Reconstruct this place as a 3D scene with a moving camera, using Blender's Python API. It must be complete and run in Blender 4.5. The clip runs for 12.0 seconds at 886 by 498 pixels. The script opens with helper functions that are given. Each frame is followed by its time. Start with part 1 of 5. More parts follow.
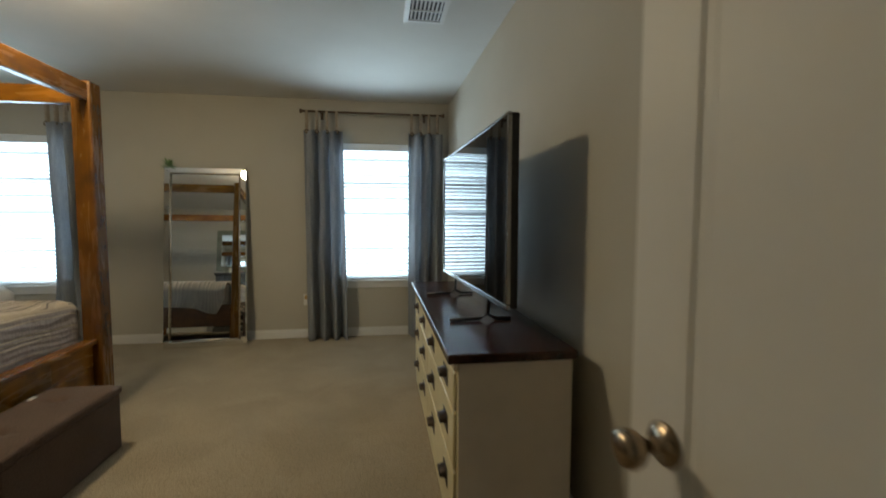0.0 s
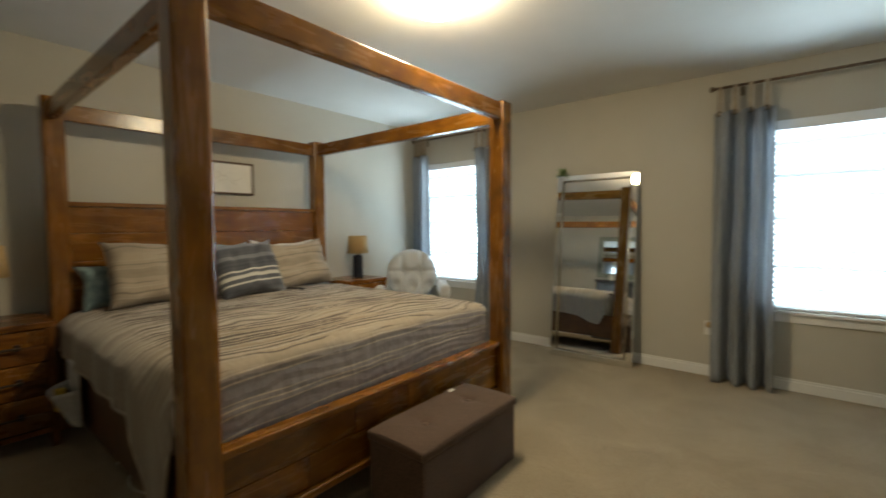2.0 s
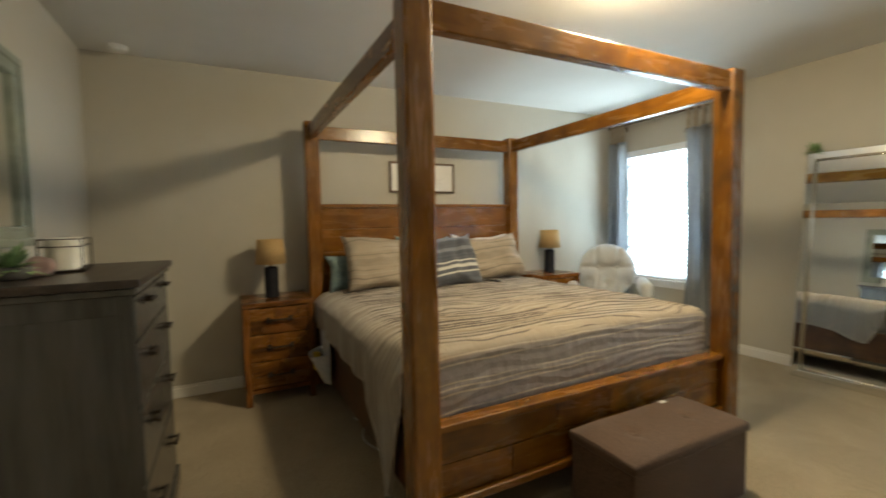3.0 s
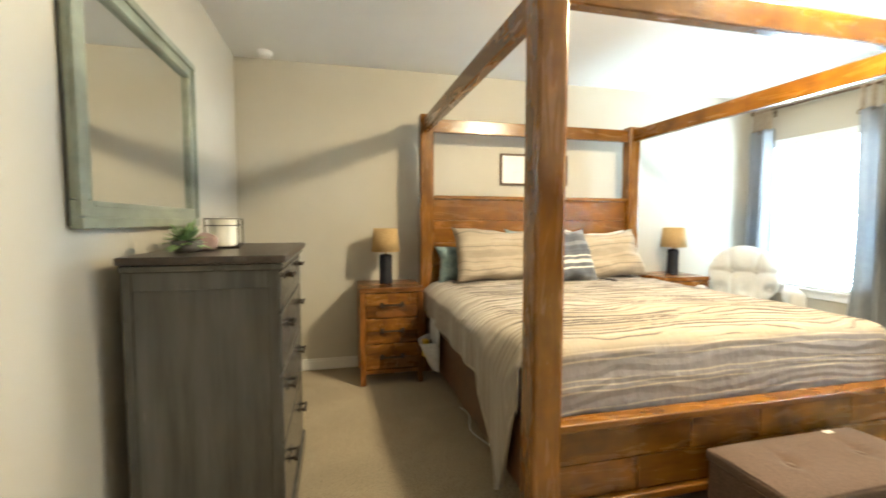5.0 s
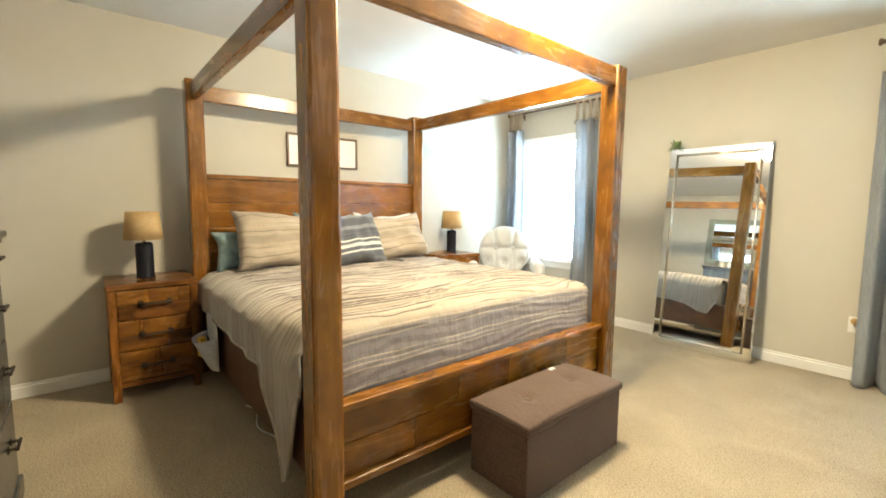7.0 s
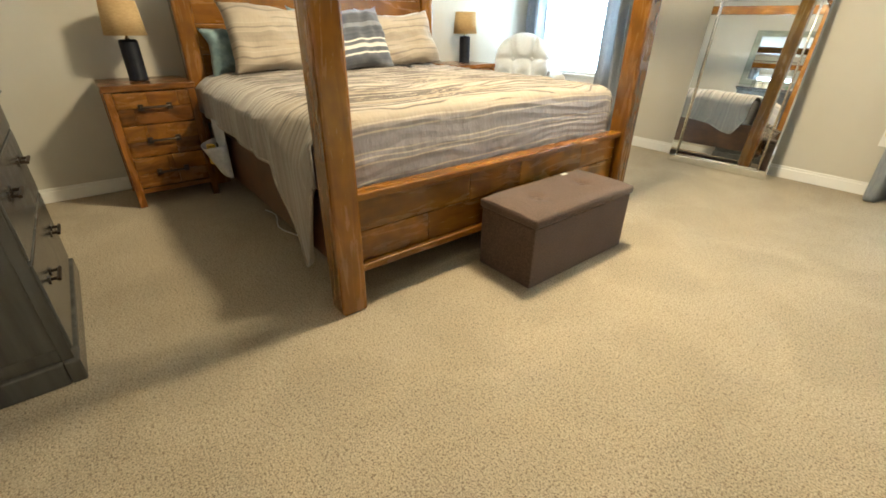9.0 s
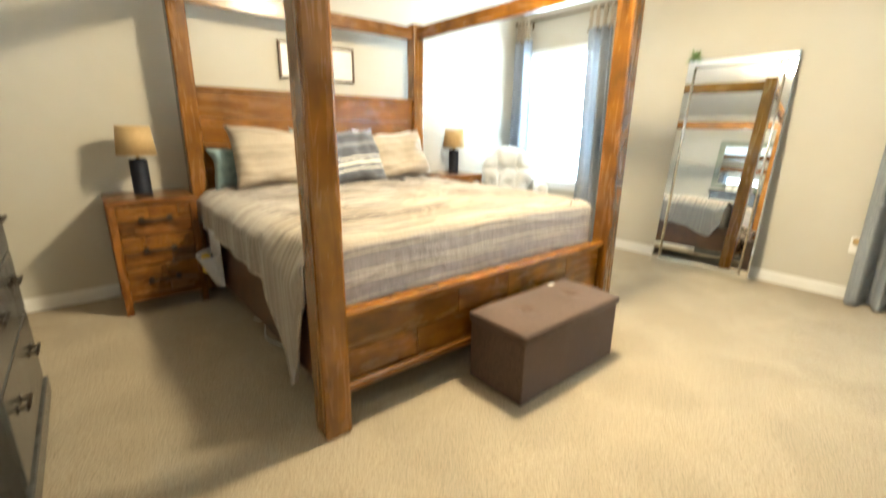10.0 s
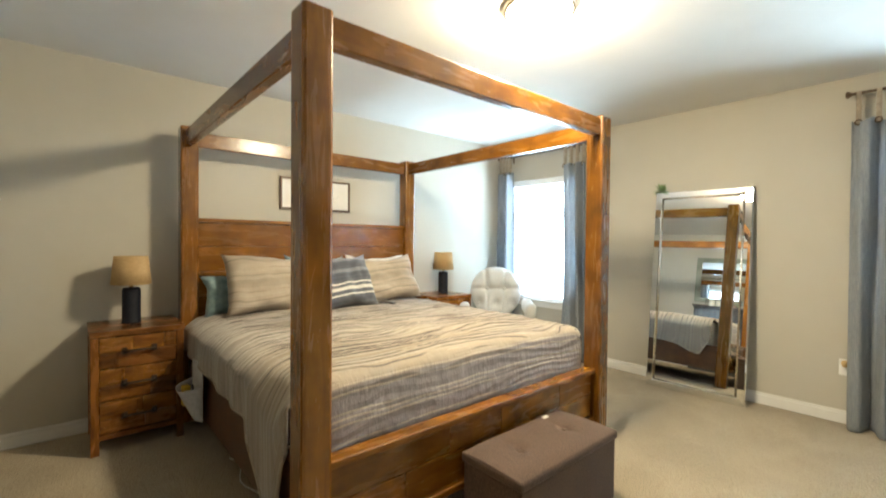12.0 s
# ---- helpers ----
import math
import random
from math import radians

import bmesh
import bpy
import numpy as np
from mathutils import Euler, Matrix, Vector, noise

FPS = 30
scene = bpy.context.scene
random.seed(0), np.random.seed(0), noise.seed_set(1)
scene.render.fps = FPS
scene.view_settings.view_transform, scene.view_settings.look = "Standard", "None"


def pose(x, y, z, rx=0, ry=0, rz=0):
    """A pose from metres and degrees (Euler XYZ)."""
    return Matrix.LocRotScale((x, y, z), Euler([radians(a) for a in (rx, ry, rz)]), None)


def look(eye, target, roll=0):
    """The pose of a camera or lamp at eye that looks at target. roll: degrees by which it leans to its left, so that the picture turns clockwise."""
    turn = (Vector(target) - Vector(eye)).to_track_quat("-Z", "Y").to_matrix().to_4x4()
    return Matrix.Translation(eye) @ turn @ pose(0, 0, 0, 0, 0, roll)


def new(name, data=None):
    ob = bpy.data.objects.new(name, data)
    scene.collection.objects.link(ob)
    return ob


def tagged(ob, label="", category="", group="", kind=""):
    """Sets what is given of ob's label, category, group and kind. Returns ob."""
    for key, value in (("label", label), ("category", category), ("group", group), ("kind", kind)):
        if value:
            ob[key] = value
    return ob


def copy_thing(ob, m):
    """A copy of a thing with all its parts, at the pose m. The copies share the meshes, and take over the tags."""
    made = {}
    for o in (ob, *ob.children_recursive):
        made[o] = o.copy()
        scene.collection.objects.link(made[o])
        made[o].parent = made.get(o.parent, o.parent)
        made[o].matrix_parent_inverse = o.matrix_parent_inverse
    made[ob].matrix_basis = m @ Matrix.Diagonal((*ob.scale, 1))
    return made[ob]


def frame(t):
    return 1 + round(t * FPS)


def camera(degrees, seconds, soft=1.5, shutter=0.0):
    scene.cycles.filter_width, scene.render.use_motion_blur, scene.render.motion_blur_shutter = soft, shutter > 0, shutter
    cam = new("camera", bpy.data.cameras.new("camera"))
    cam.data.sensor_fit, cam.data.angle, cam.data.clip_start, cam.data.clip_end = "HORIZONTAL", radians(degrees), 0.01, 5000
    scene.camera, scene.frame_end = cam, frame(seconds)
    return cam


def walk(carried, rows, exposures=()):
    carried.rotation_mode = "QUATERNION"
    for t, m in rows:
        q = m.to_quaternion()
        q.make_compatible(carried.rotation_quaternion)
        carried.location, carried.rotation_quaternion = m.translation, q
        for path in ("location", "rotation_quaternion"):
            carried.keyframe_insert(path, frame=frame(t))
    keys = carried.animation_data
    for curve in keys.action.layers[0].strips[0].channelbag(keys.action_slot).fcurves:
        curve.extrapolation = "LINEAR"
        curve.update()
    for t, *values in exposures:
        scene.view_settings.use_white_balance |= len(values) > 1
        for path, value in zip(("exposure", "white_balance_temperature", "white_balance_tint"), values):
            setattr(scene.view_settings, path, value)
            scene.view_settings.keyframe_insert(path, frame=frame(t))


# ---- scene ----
cam = camera(91.8, 12.0, soft=1.7, shutter=0.5)
PATH = [
    (0, (-0.075, 0.33, 1.221), (0.206, 2.306, 1.09), 0.1),
    (0.5, (-0.12, 0.586, 1.223), (0.015, 2.581, 1.188), -1.0),
    (1, (-0.237, 0.732, 1.239), (-0.534, 2.709, 1.187), -1.4),
    (1.5, (-0.311, 0.815, 1.245), (-1.161, 2.625, 1.178), -0.2),
    (2, (-0.346, 0.813, 1.249), (-1.605, 2.363, 1.144), -0.4),
    (2.5, (-0.389, 0.789, 1.243), (-1.936, 2.053, 1.138), -0.8),
    (3, (-0.411, 0.753, 1.254), (-2.193, 1.653, 1.132), -1.2),
    (3.5, (-0.461, 0.708, 1.215), (-2.376, 1.27, 1.085), -1.3),
    (3.7, (-0.468, 0.694, 1.219), (-2.416, 1.124, 1.075), -1.4),
    (4.5, (-0.485, 0.680, 1.217), (-2.458, 0.935, 1.080), -0.6),
    (5.3, (-0.477, 0.689, 1.215), (-2.357, 1.357, 1.085), 0.3),
    (5.5, (-0.464, 0.706, 1.227), (-2.307, 1.471, 1.089), 0.1),
    (6, (-0.46, 0.727, 1.224), (-2.167, 1.76, 1.077), 0.1),
    (6.5, (-0.448, 0.749, 1.215), (-2.033, 1.958, 1.068), 0.0),
    (6.7, (-0.442, 0.754, 1.221), (-1.993, 2.007, 1.065), 0.1),
    (8.3, (-0.443, 0.747, 1.114), (-1.908, 1.945, 0.465), 0.7),
    (8.5, (-0.442, 0.742, 1.091), (-1.88, 1.91, 0.335), 1.0),
    (9, (-0.446, 0.747, 1.052), (-1.828, 1.856, 0.125), 0.6),
    (9.5, (-0.446, 0.753, 1.066), (-1.837, 1.878, 0.171), 0.3),
    (10, (-0.452, 0.771, 1.158), (-1.935, 2.001, 0.621), 0.7),
    (10.5, (-0.447, 0.759, 1.269), (-1.969, 2.057, 1.233), 0.4),
    (11, (-0.428, 0.757, 1.306), (-1.937, 2.05, 1.527), 0.2),
    (11.5, (-0.431, 0.752, 1.302), (-1.943, 2.053, 1.449), 0.3),
    (12, (-0.435, 0.751, 1.267), (-1.946, 2.061, 1.234), 0.5),
]
EXPOSURE = [(0.0, -0.85, 6400, 10), (0.5, -0.68, 6540, 10), (1.0, -0.34, 6680, 10), (1.5, -0.27, 6600, 10), (2.0, -0.39, 6600, 10), (2.5, -0.32, 6850, 10), (3.5, 0.55, 6650, 10), (3.7, 0.65, 6580, 10),
            (5.3, 1.64, 6500, 10), (6.5, 1.62, 6450, 10), (8.5, 1.29, 6300, 10), (9.5, 1.61, 6300, 10), (10.5, 1.78, 6330, 10), (11.0, 1.43, 6320, 10), (11.5, 1.31, 6230, 10), (12.0, 1.03, 6180, 10)]
walk(cam, [(t, look(eye, target, lean)) for t, eye, target, lean in PATH], EXPOSURE)

# ---- light ----
WARM = (1.0, 0.84, 0.55)
COOL = (0.65, 0.86, 1.0)
world = bpy.data.worlds.new("sky")
scene.world = world
world.use_nodes = True
sky = world.node_tree.nodes.new("ShaderNodeTexSky")
sky.sky_type, sky.sun_disc = "NISHITA", False
sky.sun_elevation, sky.sun_rotation = radians(50), radians(160)
back = world.node_tree.nodes["Background"]
back.inputs["Strength"].default_value = 0.12
world.node_tree.links.new(sky.outputs["Color"], back.inputs["Color"])
sun = new("sun", bpy.data.lights.new("sun", "SUN"))
sun.data.energy, sun.data.angle, sun.data.color = 2.5, radians(0.5), (1, 0.95, 0.88)
sun.matrix_world = look((0, -6, 10), (0, 0, 0))
WINDOW_POWER = 57.0
BULB_STRENGTH = 172.0

# ---- room numbers ----
XW, XE, YS, YN, H = -4.08, 0.63, -0.06, 4.91, 2.45
T = 0.14
SILL, HEAD = 0.60, 2.02
WINDOWS = ((-3.97, -3.04), (-0.59, 0.33))
DOOR_X = (-0.53, 0.385)
EAST_TURN = Matrix.Translation((XE, YN, 0)) @ Matrix.Rotation(radians(1.25), 4, "Z") @ Matrix.Translation((-XE, -YN, 0))


# ---- mesh helpers ----
def part(name, bm, mat, parent=None, label="", smooth=False):
    me = bpy.data.meshes.new(name)
    bmesh.ops.recalc_face_normals(bm, faces=bm.faces)
    bm.to_mesh(me)
    bm.free()
    me.materials.append(mat)
    if smooth:
        me.shade_smooth()
    ob = new(name, me)
    if parent:
        ob.parent = parent
    return tagged(ob, label)


def thing(name, x, y, z, label, category, rz=0, group=""):
    ob = new(name)
    ob.matrix_world = pose(x, y, z, 0, 0, rz)
    ob.empty_display_size = 0.05
    return tagged(ob, label, category, group)


def add_box(bm, x0, x1, y0, y1, z0, z1, bevel=0.003, seg=2):
    m = Matrix.Translation(((x0 + x1) / 2, (y0 + y1) / 2, (z0 + z1) / 2)) @ Matrix.Diagonal((x1 - x0, y1 - y0, z1 - z0, 1))
    made = bmesh.ops.create_cube(bm, size=1, matrix=m)["verts"]
    if bevel:
        edges = list({e for v in made for e in v.link_edges})
        bmesh.ops.bevel(bm, geom=edges, offset=bevel, segments=seg, affect="EDGES", profile=0.5)
    return bm


def box(x0, x1, y0, y1, z0, z1, bevel=0.003, seg=2):
    return add_box(bmesh.new(), x0, x1, y0, y1, z0, z1, bevel, seg)


def lathe(profile, n=32, bm=None, at=(0, 0, 0), axis="z"):
    """A body of revolution from (radius, height) pairs."""
    bm = bm or bmesh.new()
    rings = []
    for r, h in profile:
        ring = []
        for i in range(n):
            a = 2 * math.pi * i / n
            p = (r * math.cos(a), r * math.sin(a), h)
            if axis == "x":
                p = (h, p[0], p[1])
            elif axis == "y":
                p = (p[0], h, p[1])
            ring.append(bm.verts.new((p[0] + at[0], p[1] + at[1], p[2] + at[2])))
        rings.append(ring)
    for a, b in zip(rings, rings[1:]):
        for i in range(n):
            bm.faces.new((a[i], a[(i + 1) % n], b[(i + 1) % n], b[i]))
    for ring in (rings[0], rings[-1]):
        bm.faces.new(ring)
    return bm


def tube(points, r, n=8, bm=None):
    bm = bm or bmesh.new()
    points = [Vector(p) for p in points]
    rings = []
    for i, p in enumerate(points):
        d = (points[min(i + 1, len(points) - 1)] - points[max(i - 1, 0)]).normalized()
        side = d.cross(Vector((0, 0, 1)) if abs(d.z) < 0.9 else Vector((1, 0, 0))).normalized()
        up = side.cross(d)
        rings.append([bm.verts.new(p + r * (math.cos(2 * math.pi * k / n) * side + math.sin(2 * math.pi * k / n) * up)) for k in range(n)])
    for a, b in zip(rings, rings[1:]):
        for i in range(n):
            bm.faces.new((a[i], a[(i + 1) % n], b[(i + 1) % n], b[i]))
    bm.faces.new(rings[0])
    bm.faces.new(rings[-1])
    return bm


def sheet(nu, nv, f, bm=None):
    """A grid of nu x nv cells with its points from f(u, v), which may give None."""
    bm = bm or bmesh.new()
    pts = {}
    for i in range(nu + 1):
        for j in range(nv + 1):
            p = f(i / nu, j / nv)
            if p is not None:
                pts[i, j] = bm.verts.new(p)
    for i in range(nu):
        for j in range(nv):
            q = [(i, j), (i + 1, j), (i + 1, j + 1), (i, j + 1)]
            if all(k in pts for k in q):
                bm.faces.new([pts[k] for k in q])
    return bm


def thicken(ob, t):
    mod = ob.modifiers.new("thickness", "SOLIDIFY")
    mod.thickness = t
    return ob


# ---- materials ----
def nodes_of(name):
    m = bpy.data.materials.new(name)
    m.use_nodes = True
    return m, m.node_tree.nodes, m.node_tree.links, m.node_tree.nodes["Principled BSDF"]


def rgba(c):
    return (c[0], c[1], c[2], 1)


def surface(name, a, b, size=6.0, stretch=(1, 1, 1), rough=0.6, metal=0.0, bump=0.0, bump_size=250.0, bump_dist=0.002,
            stain=0.12, stain_size=1.3, rand=0.0, spec=0.5, sheen=0.0, lo=0.35, hi=0.65, through_light=0.0, distort=0.0, spread=0.08, sheer=0.0):
    """Two tones mixed by a stretched noise, a broad stain over them, and fine relief."""
    m, n, l, p = nodes_of(name)
    co = n.new("ShaderNodeTexCoord")
    mp = n.new("ShaderNodeMapping")
    mp.inputs["Scale"].default_value = stretch
    l.new(co.outputs["Object"], mp.inputs["Vector"])
    vec = mp.outputs["Vector"]
    info = n.new("ShaderNodeObjectInfo")
    if rand:
        shift = n.new("ShaderNodeVectorMath")
        shift.operation = "MULTIPLY_ADD"
        comb = n.new("ShaderNodeCombineXYZ")
        for k in ("X", "Y", "Z"):
            l.new(info.outputs["Random"], comb.inputs[k])
        shift.inputs[1].default_value = (37, 53, 71)
        l.new(comb.outputs[0], shift.inputs[0])
        l.new(vec, shift.inputs[2])
        vec = shift.outputs[0]
    tex = n.new("ShaderNodeTexNoise")
    tex.inputs["Scale"].default_value, tex.inputs["Detail"].default_value, tex.inputs["Roughness"].default_value = size, 6, 0.6
    tex.inputs["Distortion"].default_value = distort
    l.new(vec, tex.inputs["Vector"])
    ramp = n.new("ShaderNodeValToRGB")
    ramp.color_ramp.elements[0].position, ramp.color_ramp.elements[0].color = lo, rgba(a)
    ramp.color_ramp.elements[1].position, ramp.color_ramp.elements[1].color = hi, rgba(b)
    l.new(tex.outputs["Fac"], ramp.inputs["Fac"])
    broad = n.new("ShaderNodeTexNoise")
    broad.inputs["Scale"].default_value, broad.inputs["Detail"].default_value = stain_size, 3
    l.new(co.outputs["Object"], broad.inputs["Vector"])
    rng = n.new("ShaderNodeMapRange")
    rng.inputs["From Min"].default_value, rng.inputs["From Max"].default_value = 0.3, 0.7
    rng.inputs["To Min"].default_value, rng.inputs["To Max"].default_value = 1 - stain, 1 + stain
    l.new(broad.outputs["Fac"], rng.inputs["Value"])
    hsv = n.new("ShaderNodeHueSaturation")
    l.new(ramp.outputs["Color"], hsv.inputs["Color"])
    if rand:
        tone = n.new("ShaderNodeMath")
        tone.operation = "MULTIPLY_ADD"
        tone.inputs[1].default_value, tone.inputs[2].default_value = 2 * rand, 1 - rand
        l.new(info.outputs["Random"], tone.inputs[0])
        both = n.new("ShaderNodeMath")
        both.operation = "MULTIPLY"
        l.new(tone.outputs[0], both.inputs[0])
        l.new(rng.outputs[0], both.inputs[1])
        l.new(both.outputs[0], hsv.inputs["Value"])
    else:
        l.new(rng.outputs[0], hsv.inputs["Value"])
    l.new(hsv.outputs["Color"], p.inputs["Base Color"])
    rr = n.new("ShaderNodeMapRange")
    rr.inputs["To Min"].default_value, rr.inputs["To Max"].default_value = max(rough - spread, 0.0), min(rough + spread, 1)
    l.new(tex.outputs["Fac"], rr.inputs["Value"])
    l.new(rr.outputs[0], p.inputs["Roughness"])
    p.inputs["Metallic"].default_value = metal
    p.inputs["Specular IOR Level"].default_value = spec
    if sheen:
        p.inputs["Sheen Weight"].default_value = sheen
    if bump:
        fine = n.new("ShaderNodeTexNoise")
        fine.inputs["Scale"].default_value, fine.inputs["Detail"].default_value = bump_size, 3
        l.new(vec, fine.inputs["Vector"])
        bp = n.new("ShaderNodeBump")
        bp.inputs["Strength"].default_value, bp.inputs["Distance"].default_value = bump, bump_dist
        l.new(fine.outputs["Fac"], bp.inputs["Height"])
        l.new(bp.outputs["Normal"], p.inputs["Normal"])
    if through_light:
        p.inputs["Subsurface Weight"].default_value = 0
        tr = n.new("ShaderNodeBsdfTranslucent")
        l.new(hsv.outputs["Color"], tr.inputs["Color"])
        mx = n.new("ShaderNodeMixShader")
        mx.inputs["Fac"].default_value = through_light
        l.new(p.outputs[0], mx.inputs[1])
        l.new(tr.outputs[0], mx.inputs[2])
        last = mx.outputs[0]
        if sheer:
            gap = n.new("ShaderNodeBsdfTransparent")
            weave = n.new("ShaderNodeMixShader")
            weave.inputs["Fac"].default_value = sheer
            l.new(last, weave.inputs[1])
            l.new(gap.outputs[0], weave.inputs[2])
            last = weave.outputs[0]
        l.new(last, n["Material Output"].inputs["Surface"])
    return m


def wood(name, along, dark=(0.113, 0.039, 0.0035), light=(0.236, 0.095, 0.0065), rough=0.27, rand=0.22, lo=0.20, hi=0.85, across=13.0, coat=0.22, coat_rough=0.20, stain=0.30, stain_size=6.5):
    s = [across, across, across]
    s[along] = 2.2
    m = surface(name, dark, light, size=1.5, stretch=s, rough=rough, bump=0.045, bump_size=9.0, bump_dist=0.0015,
                stain=stain, stain_size=stain_size, spread=0.03, rand=rand, lo=lo, hi=hi, distort=0.7, spec=0.48)
    varnish = m.node_tree.nodes["Principled BSDF"]
    varnish.inputs["Coat Weight"].default_value, varnish.inputs["Coat Roughness"].default_value = coat, coat_rough
    return m


WOOD = [wood("wood_along_x", 0), wood("wood_along_y", 1), wood("wood_along_z", 2, across=18.0, coat=0.6, coat_rough=0.10)]
WOOD_PALE = wood("pale_plank", 1, (0.140, 0.052, 0.005), (0.290, 0.126, 0.011), rand=0.14, stain=0.5, stain_size=8.0)
WOOD_DEEP = wood("deep_plank", 1, (0.085, 0.029, 0.004), (0.205, 0.081, 0.008), rand=0.16, stain=0.5, stain_size=8.0)
STAND = [wood("stand_wood_%s" % k, a, (0.085, 0.028, 0.005), (0.25, 0.094, 0.013), rand=0.2, lo=0.34, hi=0.66) for k, a in (("x", 0), ("y", 1), ("z", 2))]
# Bed wood darkened for the side rails: their shade is in the colour.
RAIL_SHADED = wood("shaded_rail", 0, (0.050, 0.018, 0.006), (0.110, 0.042, 0.012), rand=0.15, rough=0.4)
ROUGH_PLANK = [wood("rough_plank_light", 1, (0.115, 0.040, 0.006), (0.29, 0.120, 0.016), rand=0.2, lo=0.36, hi=0.66, across=8.0, coat=0.1),
               wood("rough_plank_mid", 1, (0.085, 0.029, 0.005), (0.235, 0.092, 0.013), rand=0.2, lo=0.36, hi=0.66, across=8.0, coat=0.1),
               wood("rough_plank_dark", 1, (0.060, 0.020, 0.004), (0.170, 0.063, 0.011), rand=0.2, lo=0.36, hi=0.66, across=8.0, coat=0.1)]
WALL = surface("wall_paint", (0.480, 0.450, 0.382), (0.505, 0.475, 0.406), size=2, rough=0.7, bump=0.25, bump_size=90, bump_dist=0.0015, stain=0.02, spec=0.3)
CEIL = surface("ceiling_paint", (0.70, 0.685, 0.645), (0.725, 0.71, 0.67), size=3, rough=0.85, bump=0.3, bump_size=60, bump_dist=0.002, stain=0.02, spec=0.2)
TRIM = surface("trim_paint", (0.74, 0.73, 0.70), (0.78, 0.77, 0.74), size=4, rough=0.4, bump=0.08, bump_size=60, stain=0.03)
DOORP = surface("door_paint", (0.77, 0.74, 0.68), (0.81, 0.78, 0.72), size=5, rough=0.5, bump=0.05, bump_size=90, stain=0.02)
CREAM = surface("cream_paint", (0.66, 0.58, 0.36), (0.72, 0.65, 0.43), size=7, rough=0.45, bump=0.12, bump_size=40, stain=0.07)
TOPW = surface("dark_stained_top", (0.022, 0.008, 0.006), (0.055, 0.020, 0.013), size=1.5, stretch=(14, 1.2, 14), rough=0.24, bump=0.12, bump_size=9, stain=0.2)
GREYP = surface("grey_washed_wood", (0.052, 0.052, 0.049), (0.090, 0.088, 0.083), size=1.6, stretch=(9, 9, 0.9), rough=0.24, bump=0.14, bump_size=10, bump_dist=0.0012, stain=0.18, rand=0.06)
GREYT = surface("dark_chest_top", (0.028, 0.020, 0.018), (0.060, 0.046, 0.040), size=1.6, stretch=(1, 12, 12), rough=0.32, bump=0.15, bump_size=9, stain=0.15)
BRONZE = surface("dark_bronze", (0.030, 0.022, 0.016), (0.060, 0.042, 0.028), size=30, rough=0.42, metal=0.8, stain=0.2)
NICKEL = surface("satin_nickel", (0.60, 0.55, 0.47), (0.66, 0.61, 0.53), size=20, rough=0.24, metal=1.0, stain=0.05)
KNOBM = surface("aged_brass", (0.33, 0.25, 0.17), (0.42, 0.33, 0.23), size=20, rough=0.26, metal=1.0, stain=0.12)
# The dresser's cream with daylight mixed into the colour, for its near end.
CREAM_DAYLIT = surface("cream_paint_daylit", (0.70, 0.63, 0.55), (0.76, 0.69, 0.61), size=5, rough=0.4, bump=0.1, bump_size=40, stain=0.08, stain_size=3)
RODM = surface("aged_metal_rod", (0.11, 0.075, 0.050), (0.19, 0.135, 0.09), size=30, rough=0.4, metal=0.7, stain=0.15)
CURT = surface("curtain_cloth", (0.31, 0.335, 0.37), (0.40, 0.425, 0.455), size=3, stretch=(60, 60, 6), rough=0.85, bump=0.3, bump_size=30, stain=0.10, stain_size=2.0, sheen=0.2, spec=0.2, through_light=0.34, sheer=0.12)
TABS = surface("tab_cloth", (0.40, 0.33, 0.25), (0.50, 0.42, 0.33), size=30, rough=0.85, bump=0.2, stain=0.1, spec=0.2, through_light=0.2)
BLIND = surface("blind_vinyl", (0.80, 0.81, 0.82), (0.85, 0.86, 0.87), size=5, rough=0.4, stain=0.02)
VINYL = surface("window_vinyl", (0.76, 0.76, 0.75), (0.80, 0.80, 0.79), size=5, rough=0.4, stain=0.02)
OTTO = surface("ottoman_linen", (0.064, 0.041, 0.031), (0.122, 0.080, 0.060), size=160, rough=0.9, bump=0.5, bump_size=500, bump_dist=0.001, stain=0.10, stain_size=5, sheen=0.12, spec=0.2)
SHADE = surface("lampshade_linen", (0.55, 0.38, 0.18), (0.65, 0.47, 0.24), size=40, stretch=(1, 1, 4), rough=0.85, bump=0.4, bump_size=300, bump_dist=0.0006, stain=0.06, through_light=0.35, spec=0.2)
CERAM = surface("navy_black_ceramic", (0.007, 0.008, 0.013), (0.014, 0.015, 0.022), size=14, rough=0.5, spec=0.15, bump=0.25, bump_size=60, stain=0.2)
SAGE = surface("sage_frame_paint", (0.205, 0.225, 0.175), (0.28, 0.30, 0.24), size=1.6, stretch=(3, 8, 8), rough=0.5, bump=0.3, bump_size=14, bump_dist=0.001, stain=0.2, stain_size=4)
CHAIRF = surface("cream_chair_plush", (0.57, 0.575, 0.57), (0.62, 0.62, 0.61), size=50, rough=0.9, bump=0.4, bump_size=300, bump_dist=0.001, stain=0.06, stain_size=4, sheen=0.5, spec=0.2)
LEAF = surface("plant_leaf", (0.14, 0.24, 0.085), (0.26, 0.39, 0.17), size=30, rough=0.5, stain=0.3, stain_size=20)
POT = surface("pot_clay", (0.10, 0.09, 0.085), (0.16, 0.15, 0.14), size=20, rough=0.7, bump=0.2, stain=0.15)
WAX = surface("candle_wax", (0.80, 0.77, 0.66), (0.85, 0.82, 0.72), size=20, rough=0.5, stain=0.06)
STONE = surface("rose_stone", (0.27, 0.18, 0.165), (0.40, 0.28, 0.26), size=22, rough=0.5, bump=0.4, bump_size=40, stain=0.15)
